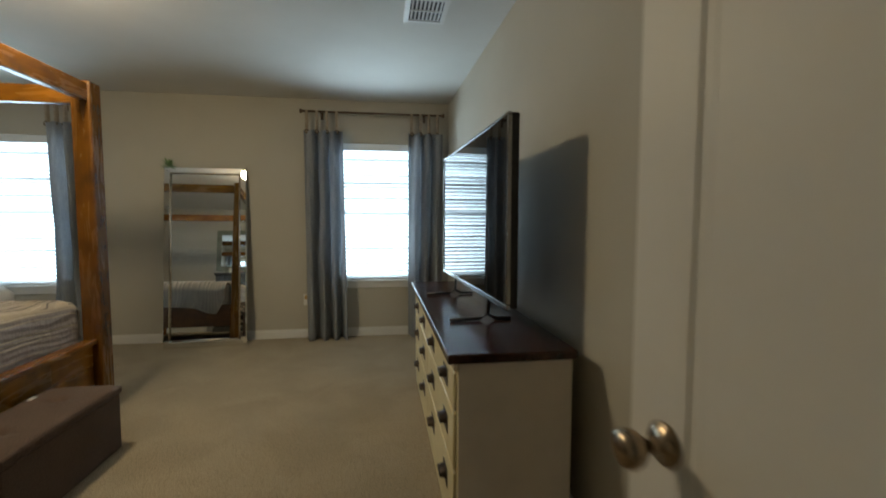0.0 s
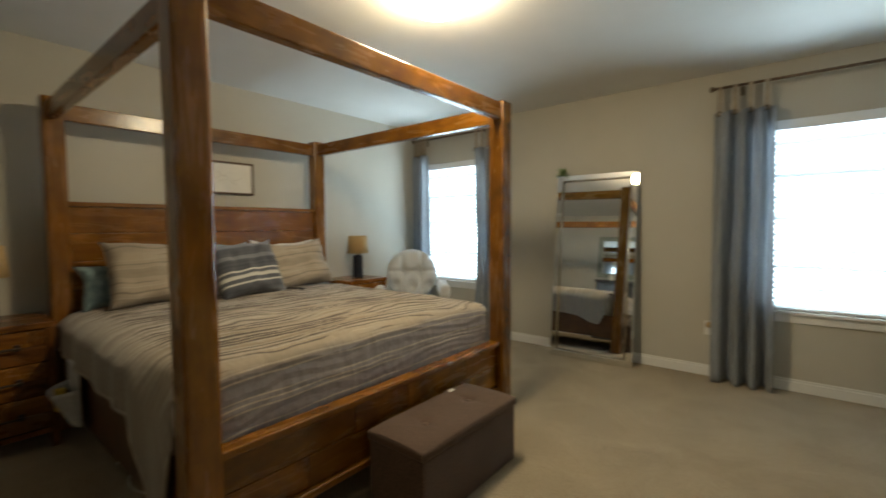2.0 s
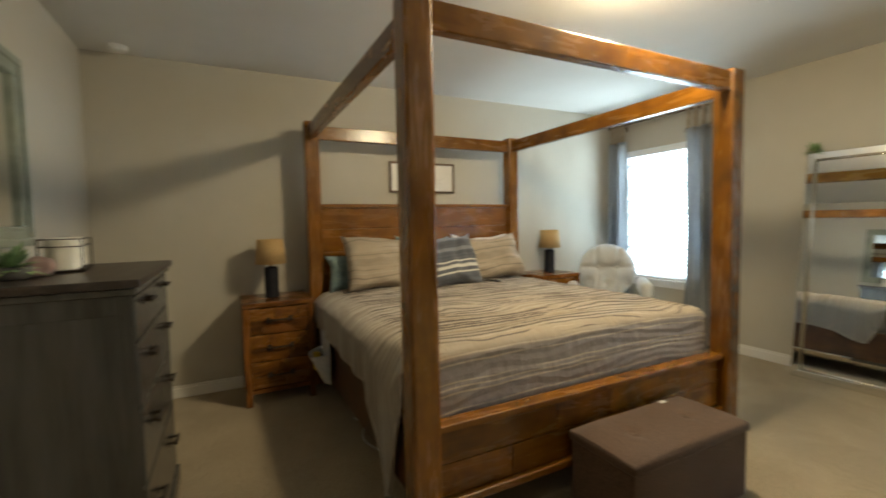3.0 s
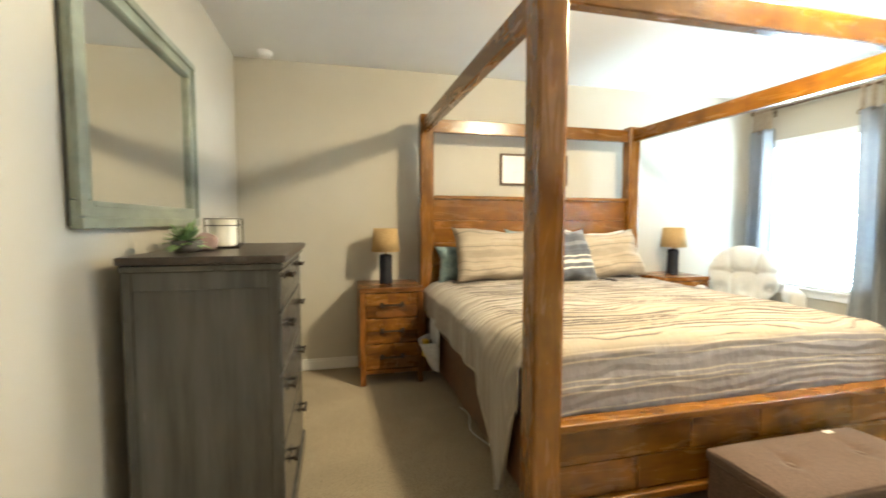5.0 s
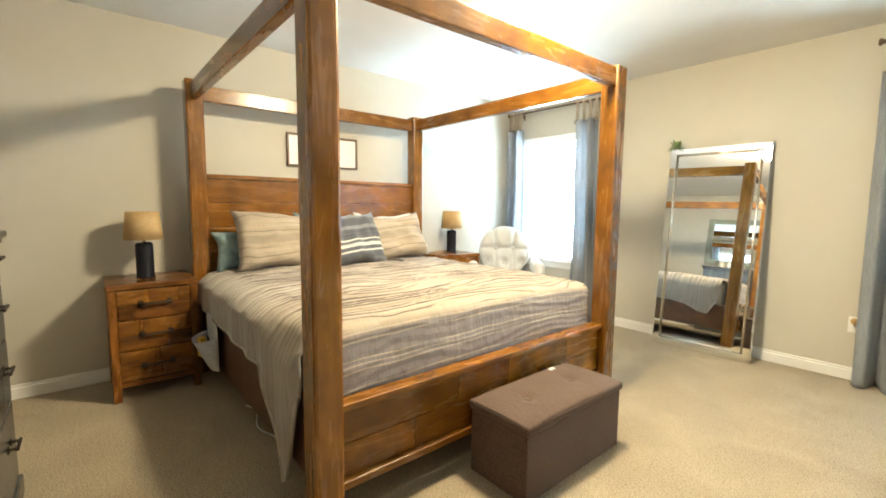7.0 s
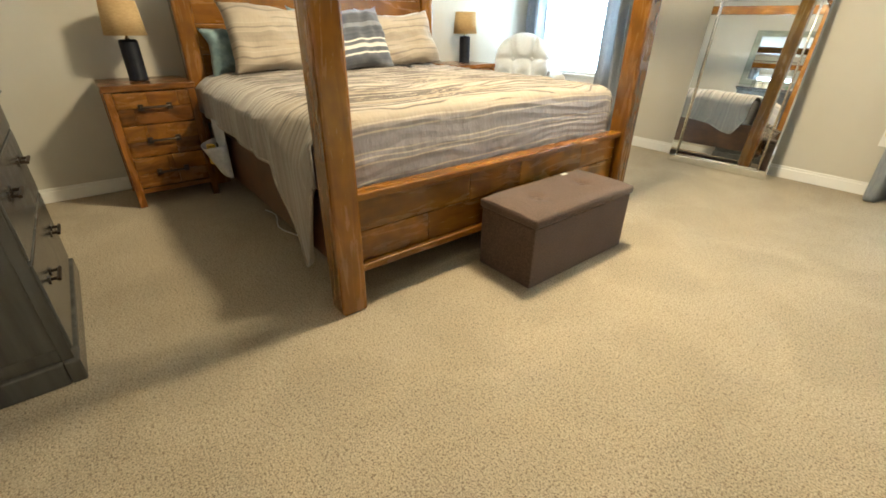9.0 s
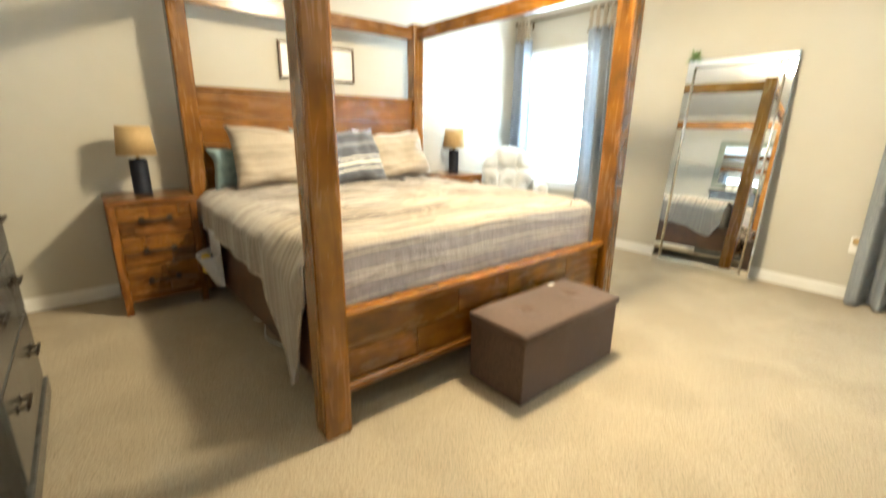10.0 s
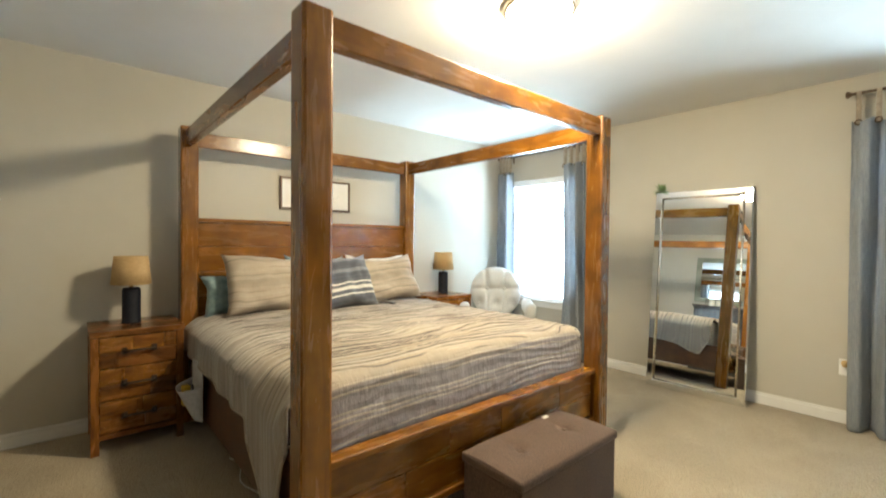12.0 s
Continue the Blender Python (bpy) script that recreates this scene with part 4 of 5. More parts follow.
ns = build_nightstand(-3.83, 1.065)
copy_thing(ns, pose(-3.83, 3.66, 0))
tl = build_table_lamp(-3.845, 1.045, 0.7275)
copy_thing(tl, pose(-3.87, 3.735, 0.7275, 0, 0, 20))


# ---- picture over the bed ----
def build_picture():
    root = thing("framed_picture", XW + 0.004, 2.405, 1.672, "small pale line drawing in a thin dark wooden frame", "picture")
    w, h, f = 0.325, 0.137, 0.016
    fr = bmesh.new()
    add_box(fr, 0, 0.024, -w, w, h - f, h, 0.003)
    add_box(fr, 0, 0.024, -w, w, -h, -h + f, 0.003)
    add_box(fr, 0, 0.024, -w, -w + f, -h + f, h - f, 0.003)
    add_box(fr, 0, 0.024, w - f, w, -h + f, h - f, 0.003)
    part("frame", fr, PICF, root)
    part("paper", box(0.001, 0.010, -w + f, w - f, -h + f, h - f, 0), PAPER, root, "white paper sheet")
    dr = bmesh.new()
    for k, (y0, y1, z) in enumerate(((-0.20, 0.19, -0.035), (-0.12, 0.22, 0.0), (-0.05, 0.14, 0.03))):
        tube([(0.0105, y0 + (y1 - y0) * q / 12, z + 0.02 * math.sin(q * 0.9 + k * 2)) for q in range(13)], 0.0012, 5, dr)
    part("drawing", dr, INK, root, "faint thin line drawing")


build_picture()


# ---- leaning mirror ----
def leaf_cluster(bm, at, n, size, seed, spread=1.0):
    rnd = random.Random(seed)
    for k in range(n):
        a, e = rnd.uniform(0, 2 * math.pi), rnd.uniform(-0.3, 1.3)
        d = Vector((math.cos(a) * math.cos(e), math.sin(a) * math.cos(e), math.sin(e)))
        side = d.cross(Vector((0, 0, 1.01))).normalized()
        up = side.cross(d)
        L = size * rnd.uniform(0.6, 1.1)
        o = Vector(at) + d * size * 0.15 * spread
        w = L * 0.16
        row = []
        for q, (f, ww) in enumerate(((0, 0.3), (0.35, 1.0), (0.7, 0.8), (1.0, 0.05))):
            c = o + d * L * f + up * (-0.10 * L * f * f)
            row.append((bm.verts.new(c - side * w * ww), bm.verts.new(c + up * w * 0.25 * ww), bm.verts.new(c + side * w * ww)))
        for p, r in zip(row, row[1:]):
            bm.faces.new((p[0], p[1], r[1], r[0]))
            bm.faces.new((p[1], p[2], r[2], r[1]))
    return bm


def build_floor_mirror():
    x0, x1, hgt = -2.146, -1.395, 1.745
    lean = 5.9
    root = thing("floor_mirror", (x0 + x1) / 2, 4.692, 0.001, "tall silver-framed floor mirror leaning against the wall", "mirror")
    root.matrix_world = pose((x0 + x1) / 2, 4.692, 0.001, -lean, 0, 2.3)
    w, f = (x1 - x0) / 2, 0.066
    part("backing", box(-w + 0.004, w - 0.004, -0.004, 0.014, 0.004, hgt - 0.004, 0.002), PLAST, root)
    part("mirror_pane", box(-w + f, w - f, -0.010, -0.005, f, hgt - f, 0.0), MIRROR, root, "clear mirror glass")

    def strip(a, b, c, d):
        """A bevelled strip: outer edge a-b raised at its middle, inner edge c-d."""
        bm = bmesh.new()
        A, B, C, D = (Vector((p[0], 0, p[1])) for p in (a, b, c, d))
        o1, o2, i1, i2 = A.lerp(D, 0.14), B.lerp(C, 0.14), A.lerp(D, 0.86), B.lerp(C, 0.86)
        ys = ((A, B, -0.010), (o1, o2, -0.0200), (i1, i2, -0.0206), (D, C, -0.014))
        rows = [(bm.verts.new((p.x, y, p.z)), bm.verts.new((q.x, y, q.z))) for p, q, y in ys]
        base = [bm.verts.new((p.x, 0.0, p.z)) for p in (A, B, C, D)]
        for r, s in zip(rows, rows[1:]):
            bm.faces.new((r[0], r[1], s[1], s[0]))
        bm.faces.new((base[0], base[1], rows[0][1], rows[0][0]))
        bm.faces.new((base[2], base[3], rows[3][0], rows[3][1]))
        bm.faces.new((base[0], rows[0][0], rows[1][0], rows[2][0], rows[3][0], base[3]))
        bm.faces.new((base[1], rows[0][1], rows[1][1], rows[2][1], rows[3][1], base[2]))
        return bm
    g = 0.002
    part("frame_strip", strip((-w, 0), (w, 0), (w - f + g, f - g), (-w + f - g, f - g)), BEVELM, root)
    part("frame_strip", strip((-w, hgt), (w, hgt), (w - f + g, hgt - f + g), (-w + f - g, hgt - f + g)), BEVELM, root)
    part("frame_strip", strip((-w, 0.002), (-w, hgt - 0.002), (-w + f - g, hgt - f), (-w + f - g, f)), BEVELM, root)
    part("frame_strip", strip((w, 0.002), (w, hgt - 0.002), (w - f + g, hgt - f), (w - f + g, f)), BEVELM, root)
    bead = bmesh.new()
    q = f
    for a, b in (((-w + q, q), (w - q, q)), ((-w + q, hgt - q), (w - q, hgt - q)), ((-w + q, q), (-w + q, hgt - q)), ((w - q, q), (w - q, hgt - q))):
        tube([(a[0], -0.018, a[1]), (b[0], -0.018, b[1])], 0.006, 8, bead)
    part("bead", bead, NICKEL, root, "thin champagne silver bead", True)


build_floor_mirror()
pl = thing("plant_sprig", -2.105, 4.862, 1.736, "small green artificial sprig perched on the mirror corner", "plant")
part("leaves", leaf_cluster(bmesh.new(), (0, -0.02, 0.006), 46, 0.072, 4), LEAF, pl, "", True)
part("stem", tube([(0, -0.02, -0.004), (0.004, -0.02, 0.02), (0.0, -0.018, 0.045)], 0.004, 6), LEAF, pl)


# ---- curtains ----
def build_rod(a, b, z, y, brackets):
    root = thing("curtain_rod", (a + b) / 2, y, z, "dark metal curtain rod with round end knobs", "curtain rod", group="curtain rods")
    h = (b - a) / 2
    part("pole", tube([(-h + 0.03, 0, 0), (h - 0.03, 0, 0)], 0.0105, 14), RODM, root, "", True)
    for s in (-1, 1):
        part("finial", lathe([(0.010, s * (h - 0.035)), (0.016, s * (h - 0.032)), (0.013, s * (h - 0.026)), (0.022, s * (h - 0.018)), (0.024, s * (h - 0.008)), (0.016, s * (h - 0.001)), (0.001, s * h)], 20, axis="x"), RODM, root, "", True)
    for x in brackets:
        br = tube([(x, YN - y - 0.004, -0.03), (x, YN - y - 0.03, -0.02), (x, 0.004, -0.014)], 0.006, 8)
        add_box(br, x - 0.012, x + 0.012, YN - y - 0.006, YN - y - 0.001, -0.06, 0.01, 0.002)
        part("bracket", br, RODM, root)


def build_curtain(xt0, xt1, xb0, xb1, y, zrod, folds, seed, label):
    root = thing("curtain", (xt0 + xt1) / 2, y, 0, label, "curtain", group="window curtains")
    cx = (xt0 + xt1) / 2
    zt = 2.125
    rnd = random.Random(seed)
    ph = rnd.uniform(0, 6)

    def f(u, v):
        z = 0.008 + (zt - 0.008) * v
        k = v ** 1.3
        a, b = xb0 + (xt0 - xb0) * k, xb1 + (xt1 - xb1) * k
        uu = u + 0.020 * math.sin(u * 9 + ph) * (1 - v)
        amp = 0.052 + 0.008 * (1 - v) + 0.010 * (1 - v) ** 10
        turn = math.sin(uu * folds * 2 * math.pi + ph + 1.1 * math.sin(v * 2.2 + ph) + 0.9 * math.sin(uu * 5 + seed))
        yy = amp * math.copysign(abs(turn) ** 0.62, turn) + 0.006 * math.sin(uu * folds * 4.6 * math.pi + v * 4 + ph) - 0.016
        yy += 0.010 * noise.noise(Vector((u * 4, v * 5, seed)))
        sag = -0.022 * abs(math.sin(u * folds * math.pi)) * (v > 0.999)
        return (a + (b - a) * uu - cx, yy, z + sag)
    thicken(part("panel", sheet(110, 48, f), CURT, root, "blue-grey woven panel", True), 0.003)
    n = 4
    for k in range(n):
        x = xt0 - cx + (xt1 - xt0) * (k + 0.4) / n
        w = 0.013
        pts = [(0.012, zt - 0.035), (0.013, zt + 0.10), (0.012, zrod), (0.006, zrod + 0.012), (-0.006, zrod + 0.012), (-0.012, zrod), (-0.013, zt + 0.10), (-0.012, zt - 0.035)]
        bm = bmesh.new()
        rows = [(bm.verts.new((x - w, p[0], p[1])), bm.verts.new((x + w, p[0], p[1]))) for p in pts]
        for r, s in zip(rows, rows[1:]):
            bm.faces.new((r[0], r[1], s[1], s[0]))
        thicken(part("tab", bm, TABS, root, "tan hanging tab", True), 0.002)
        loop = [(x + 0.017 * math.cos(q * math.pi / 8), -0.022, zt - 0.022 + 0.017 * math.sin(q * math.pi / 8)) for q in range(17)]
        part("grommet", tube(loop, 0.005, 6), RODM, root, "dark metal grommet", True)


ZROD, YROD = 2.305, YN - 0.095
build_rod(-4.07, -2.83, ZROD, YROD, (-0.45, 0.45))
build_rod(-0.875, 0.575, ZROD, YROD, (-0.52, 0.52))
build_curtain(-4.05, -3.85, -4.045, -3.83, YROD, ZROD, 2.1, 1, "blue-grey tab-top curtain gathered beside the corner window")
build_curtain(-3.14, -2.84, -3.12, -2.82, YROD, ZROD, 2.6, 2, "blue-grey tab-top curtain hanging open at the window")
build_curtain(-0.845, -0.455, -0.838, -0.42, YROD, ZROD, 3.3, 3, "blue-grey tab-top curtain hanging open to the floor")
build_curtain(0.20, 0.555, 0.19, 0.56, YROD, ZROD, 2.8, 4, "blue-grey tab-top curtain hanging beside the dresser")

root = thing("wall_outlet", -0.85, YN - 0.001, 0.40, "white wall outlet with a small plugged-in adapter", "outlet")
part("plate", box(-0.036, 0.036, -0.006, 0.0, -0.058, 0.058, 0.003), WHITEP, root)
for z in (-0.02, 0.02):
    part("socket", box(-0.016, 0.016, -0.0085, -0.0062, z - 0.014, z + 0.014, 0.001), WHITEP, root)
ad = thing("plug_in_adapter", -0.85, YN - 0.01, 0.43, "small tan plug-in air freshener in the outlet", "plug")
part("body", lathe([(0.001, -0.0005), (0.02, -0.0005), (0.024, -0.012), (0.02, -0.038), (0.010, -0.046), (0.001, -0.046)], 20, axis="y"), SHADE, ad, "", True)


# ---- armchair in the corner ----
def build_armchair():
    root = thing("armchair", -3.525, 4.195, 0, "cream tufted round-backed armchair in the corner", "chair", -46)
    R = 0.282
    btn = [(-0.095, 0.03), (0.095, 0.03), (0.0, -0.14), (-0.19, -0.13), (0.19, -0.13)]

    def back(u, v):
        r, a = u, v * 2 * math.pi
        y, z = r * R * math.cos(a), r * R * math.sin(a)
        d = 0.10 * (1 - r ** 5) ** 0.5 if r < 1 else 0
        for by, bz in btn:
            q = (y - by) ** 2 + (z - bz) ** 2
            d -= 0.066 * math.exp(-q / 0.0022)
        for by, bz in btn[:2]:
            d -= 0.042 * math.exp(-((y - by * (1 + 1.2 * max(0, z - bz))) / 0.022) ** 2) * (0.5 + 0.5 * math.tanh((z - bz) * 60))
            d -= 0.022 * math.exp(-((y - by) / 0.016) ** 2) * (0.5 - 0.5 * math.tanh((z - bz) * 60))
        d -= 0.036 * math.exp(-((z - 0.03) / 0.020) ** 2)
        return (d, y, z)
    bm = sheet(40, 96, back)
    bmesh.ops.remove_doubles(bm, verts=bm.verts, dist=0.0005)
    lathe([(0.001, -0.06), (R * 0.9, -0.06), (R, -0.03), (R, 0.002), (R * 0.98, 0.004)], 48, bm, axis="x")
    bk = part("backrest", bm, CHAIRF, root, "button-tufted round plush back", True)
    bk.matrix_local = pose(-0.26, 0, 0.712, 0, -12, 0)
    for by, bz in btn:
        b_ = part("button", lathe([(0.001, 0.006), (0.010, 0.004), (0.013, -0.004), (0.001, -0.004)], 12, axis="x"), CHAIRF, bk, "", True)
        b_.matrix_local = pose(0.036, by, bz)
    part("seat_cushion", box(-0.24, 0.30, -0.27, 0.27, 0.30, 0.46, 0.05, 4), CHAIRF, root, "", True)
    for s in (-1, 1):
        part("arm", box(-0.22, 0.30, s * 0.335 - 0.055, s * 0.335 + 0.055, 0.50, 0.655, 0.05, 4), CHAIRF, root, "", True)
        part("arm_support", box(-0.20, 0.26, s * 0.335 - 0.02, s * 0.335 + 0.02, 0.20, 0.505, 0.006), CHAIRF, root)
    part("seat_base", box(-0.26, 0.28, -0.355, 0.355, 0.18, 0.31, 0.01), CHAIRF, root)
    for x in (-0.2, 0.22):
        for y in (-0.3, 0.3):
            part("leg", lathe([(0.014, 0), (0.022, 0.185), (0.001, 0.186)], 14, at=(x, y, 0)), WOOD[2], root, "", True)


build_armchair()


# ---- grey chest ----
def build_chest():
    x0, x1, y0, y1, h = -2.855, -2.015, 0.018, 0.485, 1.075
    ox, oy = (x0 + x1) / 2, (y0 + y1) / 2
    root = thing("chest_of_drawers", ox, oy, 0, "grey-washed wooden chest of four drawers with dark pulls", "chest of drawers")

    def b(xa, xb, ya, yb, za, zb, bev=0.004):
        return box(xa - ox, xb - ox, ya - oy, yb - oy, za, zb, bev)
    part("top", b(x0 - 0.022, x1 + 0.022, y0 - 0.006, y1 + 0.028, h, h + 0.026, 0.006), GREYT, root, "dark brown top board")
    part("cornice", b(x0 - 0.010, x1 + 0.010, y0, y1 + 0.014, h - 0.024, h - 0.001, 0.006), GREYP, root)
    part("body", b(x0 + 0.012, x1 - 0.012, y0, y1 - 0.012, 0.085, h - 0.025, 0.002), GREYP, root)
    for xa, xb in ((x0 + 0.006, x0 + 0.0118), (x1 - 0.0118, x1 - 0.006)):
        sp = bmesh.new()
        for ya, yb, za, zb in ((y0, y0 + 0.03, 0.085, h - 0.025), (y1 - 0.032, y1 - 0.001, 0.085, h - 0.025), (y0 + 0.03, y1 - 0.032, h - 0.085, h - 0.025), (y0 + 0.03, y1 - 0.032, 0.085, 0.13)):
            add_box(sp, xa - ox, xb - ox, ya - oy, yb - oy, za, zb, 0.002)
        part("side_frame", sp, GREYP, root)
    bs = bmesh.new()
    add_box(bs, x0 - 0.012 - ox, x1 + 0.012 - ox, y1 - 0.03 - oy, y1 + 0.012 - oy, 0.0, 0.084, 0.006)
    for xa, xb in ((x0 - 0.012, x0 + 0.02), (x1 - 0.02, x1 + 0.012)):
        add_box(bs, xa - ox, xb - ox, y0 - oy, y1 - 0.031 - oy, 0.0, 0.084, 0.006)
    part("plinth", bs, GREYP, root)
    zs = [0.10, 0.42, 0.675, 0.895, h - 0.03]
    for za, zb in zip(zs, zs[1:]):
        dr = part("drawer", b(x0 + 0.03, x1 - 0.03, y1 - 0.0115, y1 + 0.004, za + 0.006, zb - 0.006, 0.005), GREYP, root)
        zh = (za + zb) / 2 + 0.04
        for xh in (x0 + 0.20, x1 - 0.20):
            hb = tube([(xh - 0.05 - ox, y1 + 0.030 - oy, zh), (xh + 0.05 - ox, y1 + 0.030 - oy, zh)], 0.006, 8)
            for xx in (xh - 0.035, xh + 0.035):
                tube([(xx - ox, y1 + 0.003 - oy, zh), (xx - ox, y1 + 0.030 - oy, zh)], 0.0055, 8, hb)
                add_box(hb, xx - 0.012 - ox, xx + 0.012 - ox, y1 + 0.0042 - oy, y1 + 0.008 - oy, zh - 0.012, zh + 0.012, 0.001)
            part("handle", hb, BRONZE, dr, "dark bar pull")


build_chest()
CZ = 1.1012
root = thing("potted_succulent", -2.25, 0.14, CZ, "small green succulent in a dark pot on the chest", "plant")
part("pot", lathe([(0.001, 0), (0.040, 0), (0.050, 0.012), (0.052, 0.038), (0.046, 0.042), (0.040, 0.036), (0.001, 0.034)], 28), POT, root, "", True)
part("leaves", leaf_cluster(bmesh.new(), (0, 0, 0.035), 70, 0.078, 9), LEAF, root, "pointed green leaves", True)
root = thing("decorative_stone", -2.335, 0.175, CZ, "rough rose-pink ornamental stone on the chest", "stone")
bm = bmesh.new()
bmesh.ops.create_icosphere(bm, subdivisions=4, radius=0.048)
for v in bm.verts:
    v.co *= 1 + 0.35 * noise.noise(v.co * 22)
    v.co.z = max(v.co.z * 0.75, -0.03) + 0.0301
part("body", bm, STONE, root, "", True)
root = thing("candle_holder", -2.56, 0.20, CZ, "black wire candle frame holding a cream pillar candle", "candle holder", 8)
for sx in (-1, 1):
    for sy in (-1, 1):
        part("upright", box(sx * 0.17 - 0.0025, sx * 0.17 + 0.0025, sy * 0.06 - 0.0025, sy * 0.06 + 0.0025, 0, 0.125, 0.001), BRONZE, root)
for z in (0.004, 0.095, 0.122):
    fr = bmesh.new()
    for sy in (-1, 1):
        add_box(fr, -0.166, 0.166, sy * 0.06 - 0.0022, sy * 0.06 + 0.0022, z - 0.0022, z + 0.0022, 0.001)
    for sx in (-1, 1):
        add_box(fr, sx * 0.17 - 0.0022, sx * 0.17 + 0.0022, -0.056, 0.056, z - 0.0022, z + 0.0022, 0.001)
    part("hoop", fr, BRONZE, root)
part("floor_plate", box(-0.166, 0.166, -0.056, 0.056, 0.0072, 0.0092, 0), BRONZE, root)
root = thing("pillar_candle", -2.445, 0.213, CZ + 0.0094, "cream pillar candle in a wire holder", "candle")
part("wax", lathe([(0.001, 0), (0.046, 0), (0.047, 0.004), (0.047, 0.112), (0.043, 0.117), (0.020, 0.107), (0.001, 0.106)], 32), WAX, root, "", True)
cand = root
part("wick", tube([(0, 0, 0.106), (0.001, 0, 0.116), (0.003, 0, 0.122)], 0.0012, 5), PLAST, root)


for cx, cy in ((-2.55, 0.20), (-2.655, 0.186)):
    copy_thing(cand, pose(cx, cy, CZ + 0.0094))


# ---- mirror above the chest ----
def build_wall_mirror():
    x0, x1, z0, z1 = -2.985, -1.905, 1.19, 2.01
    root = thing("wall_mirror", (x0 + x1) / 2, YS + 0.003, (z0 + z1) / 2, "large wall mirror in a weathered sage-green wooden frame", "mirror")
    w, h, f = (x1 - x0) / 2, (z1 - z0) / 2, 0.085
    part("backing", box(-w + 0.01, w - 0.01, 0.0, 0.008, -h + 0.01, h - 0.01, 0), PLAST, root)
    part("mirror_pane", box(-w + f, w - f, 0.0085, 0.012, -h + f, h - f, 0), MIRROR, root)
    for a, b, c, d in ((-w, w, h - f, h), (-w, w, -h, -h + f), (-w, -w + f, -h + f + 0.001, h - f - 0.001), (w - f, w, -h + f + 0.001, h - f - 0.001)):
        fr = box(a, b, 0.009, 0.030, c, d, 0.005)
        hor = b - a > d - c
        if hor:
            add_box(fr, a + 0.002, b - 0.002, 0.0305, 0.040, (d - 0.035) if c > 0 else c, d if c > 0 else (c + 0.035), 0.005)
            add_box(fr, a + f, b - f, 0.0305, 0.034, (c + 0.004) if c > 0 else (d - 0.018), (c + 0.018) if c > 0 else (d - 0.004), 0.002)
        else:
            add_box(fr, a if a < 0 else b - 0.035, a + 0.035 if a < 0 else b, 0.0305, 0.040, c - f + 0.037, d + f - 0.037, 0.005)
        part("frame_rail", fr, SAGE, root)


build_wall_mirror()


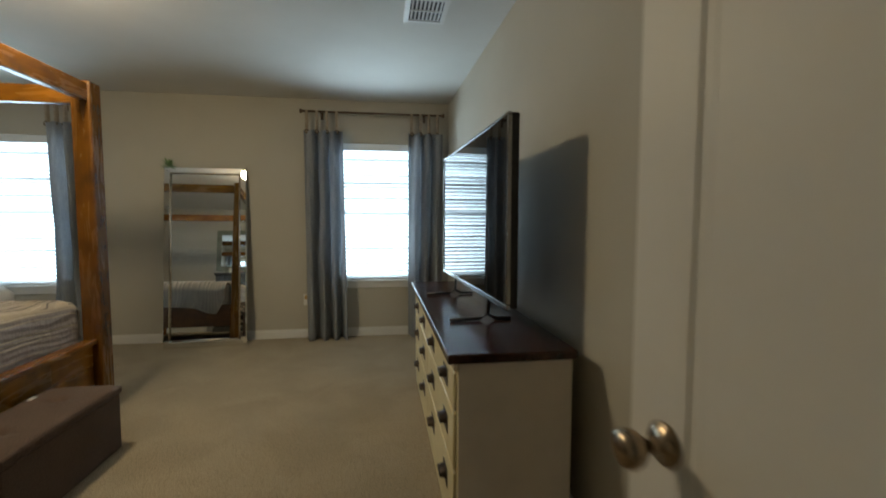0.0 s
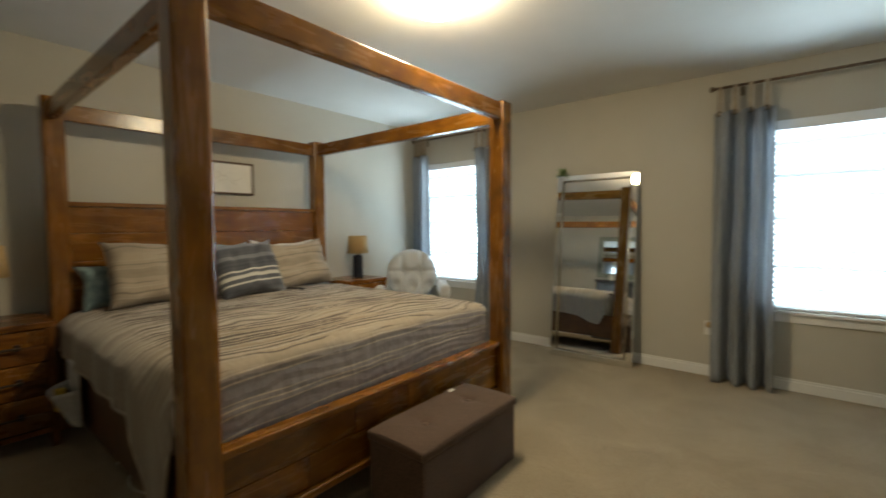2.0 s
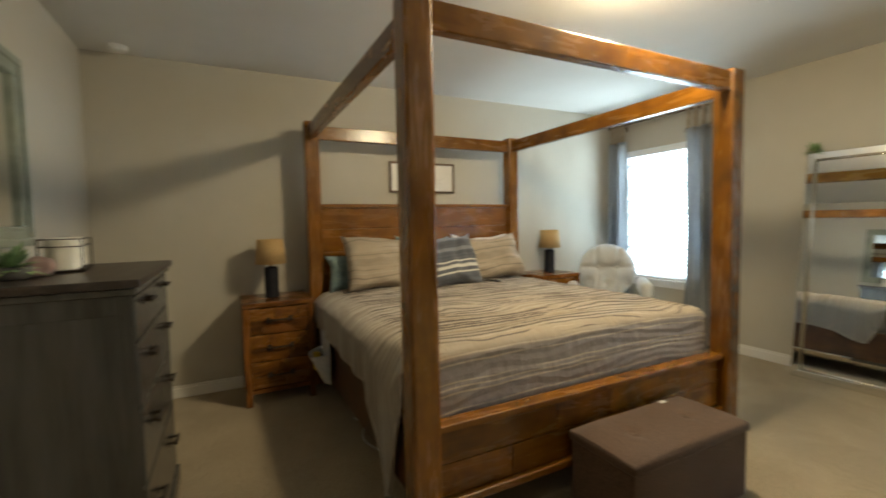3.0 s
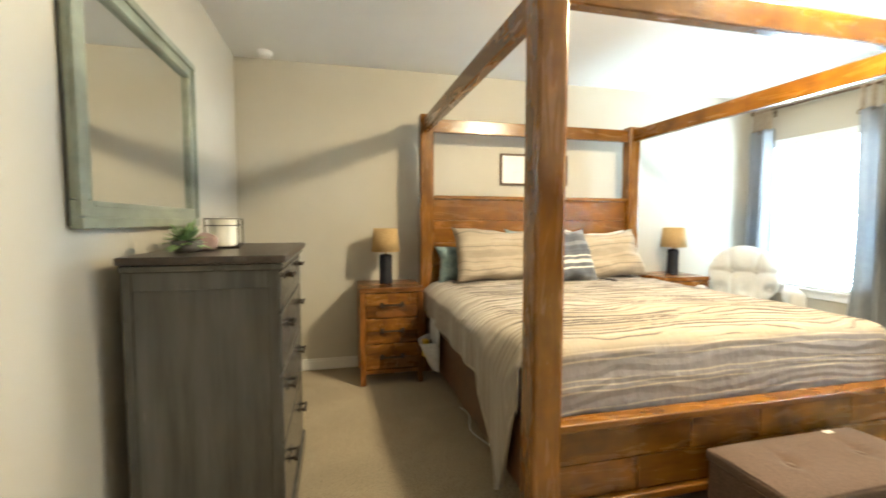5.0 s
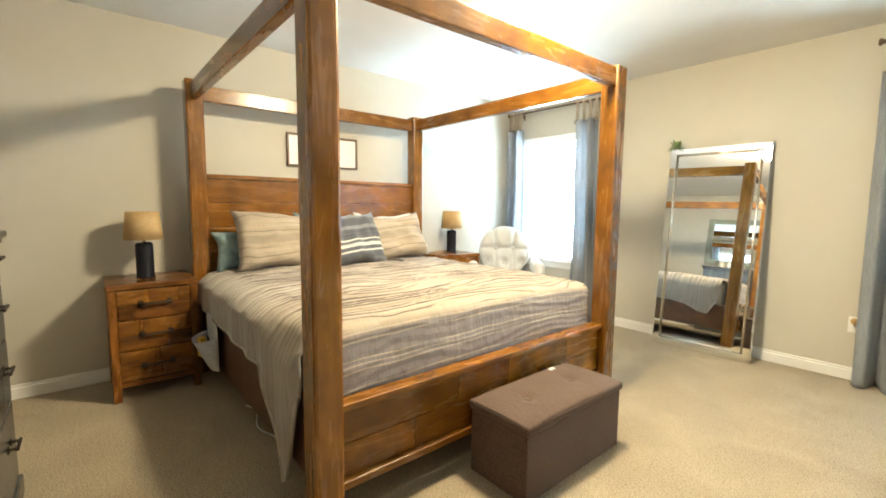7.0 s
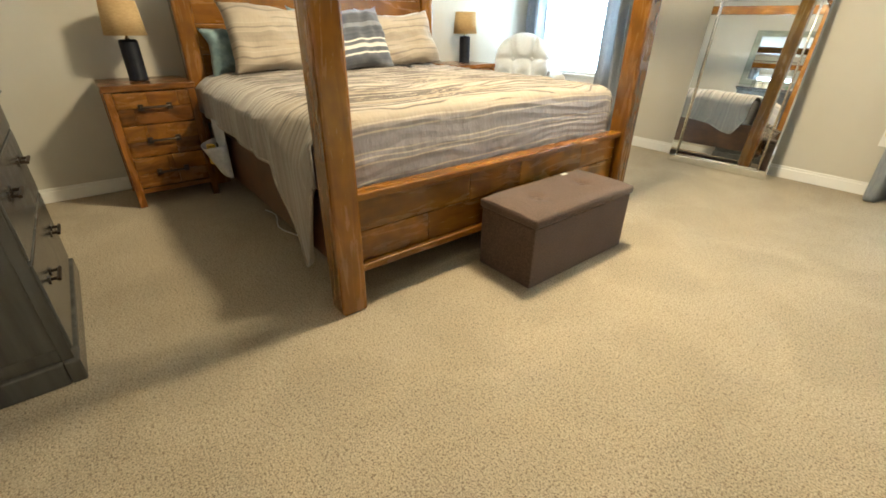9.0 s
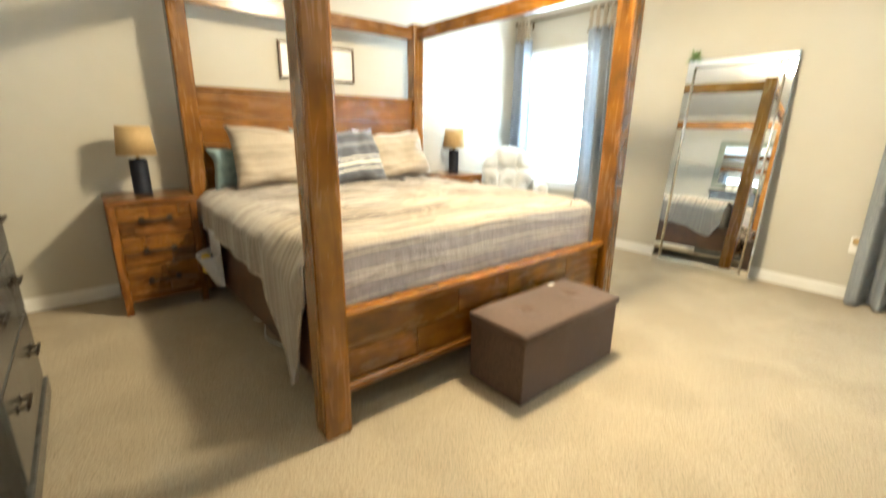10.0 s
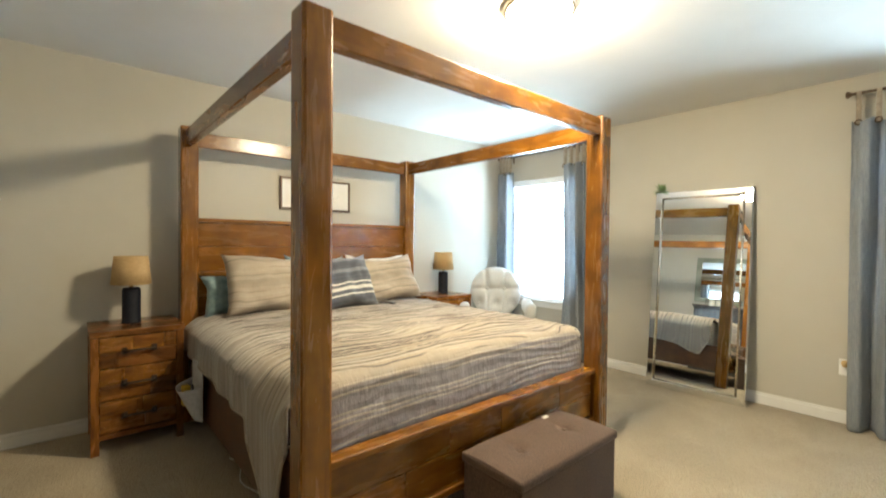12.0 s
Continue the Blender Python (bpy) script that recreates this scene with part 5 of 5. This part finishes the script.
# ---- dresser and television ----
def build_dresser():
    x0, x1, y0, y1, h = 0.174, 0.612, 1.785, 3.555, 0.724
    ox, oy = (x0 + x1) / 2, (y0 + y1) / 2
    root = thing("dresser", ox, oy, 0, "cream painted dresser with a dark stained top and bronze pulls", "dresser")

    def b(xa, xb, ya, yb, za, zb, bev=0.004):
        return box(xa - ox, xb - ox, ya - oy, yb - oy, za, zb, bev)
    part("top", b(x0 - 0.028, x1 + 0.01, y0 - 0.025, y1 + 0.025, h, h + 0.034, 0.007), TOPW, root, "dark reddish-brown stained top")
    part("body", b(x0 + 0.012, x1, y0, y1, 0.08, h - 0.001, 0.004), CREAM, root)
    # Thin sheet added over the end; its paler colour holds the daylight there.
    part("end_panel", b(x0 + 0.014, x1 - 0.004, y0 - 0.0035, y0 - 0.0001, 0.081, h - 0.002, 0.001), CREAM_DAYLIT, root, "cream end panel, daylight put into its colour")
    part("top_moulding", b(x0 - 0.006, x0 + 0.0115, y0 - 0.006, y1 + 0.006, h - 0.03, h - 0.001, 0.005), CREAM, root)
    part("plinth", b(x0 + 0.004, x1 - 0.01, y0 - 0.004, y1 + 0.004, 0.0, 0.079, 0.006), CREAM, root)
    ym = (y0 + y1) / 2
    zs = [0.095, 0.315, 0.535, h - 0.04]
    for ya, yb, pulls in ((y0 + 0.02, ym - 0.008, (1.98, 2.40)), (ym + 0.008, y1 - 0.02, (2.86, 3.28))):
        for za, zb in zip(zs, zs[1:]):
            dr = part("drawer", b(x0 - 0.002, x0 + 0.0117, ya, yb, za + 0.005, zb - 0.005, 0.006), CREAM, root)
            zh = (za + zb) / 2 + 0.005
            for yp in pulls:
                hb = bmesh.new()
                add_box(hb, x0 - 0.0055 - ox, x0 - 0.0023 - ox, yp - 0.052 - oy, yp + 0.052 - oy, zh - 0.032, zh + 0.038, 0.0015)

                def cup(u, v):
                    a = math.pi * u
                    return (x0 - 0.006 - 0.024 * math.sin(v * math.pi / 2) - ox, yp - oy + 0.045 * math.cos(a) * (1 - 0.25 * v), zh + 0.004 + 0.031 * math.sin(a) * (1 - 0.4 * v))
                sheet(14, 6, cup, hb)
                add_box(hb, x0 - 0.032 - ox, x0 - 0.026 - ox, yp - 0.034 - oy, yp + 0.034 - oy, zh + 0.001, zh + 0.020, 0.002)
                part("handle", hb, BRONZE, dr, "dark bronze cup pull", False)


build_dresser()


def build_tv():
    a, b = Vector((0.408, 1.945)), Vector((0.352, 3.285))
    c, d = (a + b) / 2, b - a
    root = thing("television", c.x, c.y, 0.7585, "large black flat television on two feet, switched off", "television", math.degrees(math.atan2(d.y, d.x)) - 90)
    w, z0, z1 = d.length / 2, 0.112, 0.882
    part("cabinet", box(0.006, 0.046, -w + 0.002, w - 0.002, z0 + 0.002, z1 - 0.002, 0.006), PLAST, root)
    part("rear_housing", box(0.0465, 0.085, -w * 0.72, w * 0.72, z0 + 0.03, z0 + 0.45, 0.015), PLAST, root)
    part("screen", box(0.001, 0.0055, -w + 0.012, w - 0.012, z0 + 0.02, z1 - 0.012, 0), SCREEN, root, "glossy black glass screen")
    bz = bmesh.new()
    add_box(bz, -0.004, 0.014, -w, w, z1 - 0.0115, z1, 0.003)
    add_box(bz, -0.004, 0.014, -w, w, z0 - 0.003, z0 + 0.0195, 0.003)
    add_box(bz, -0.004, 0.014, -w, -w + 0.0115, z0 + 0.02, z1 - 0.012, 0.003)
    add_box(bz, -0.004, 0.014, w - 0.0115, w, z0 + 0.02, z1 - 0.012, 0.003)
    part("bezel", bz, SILVER, root, "thin dark silver bezel")
    for y in (-0.36, 0.36):
        ft = tube([(-0.165, y, 0.0085), (-0.02, y, 0.010), (0.016, y, 0.03), (0.022, y, z0 + 0.03)], 0.008, 10)
        tube([(0.018, y, 0.028), (0.05, y, 0.010), (0.125, y, 0.0085)], 0.008, 10, ft)
        part("foot", ft, PLAST, root, "slim dark splayed foot", True)


build_tv()
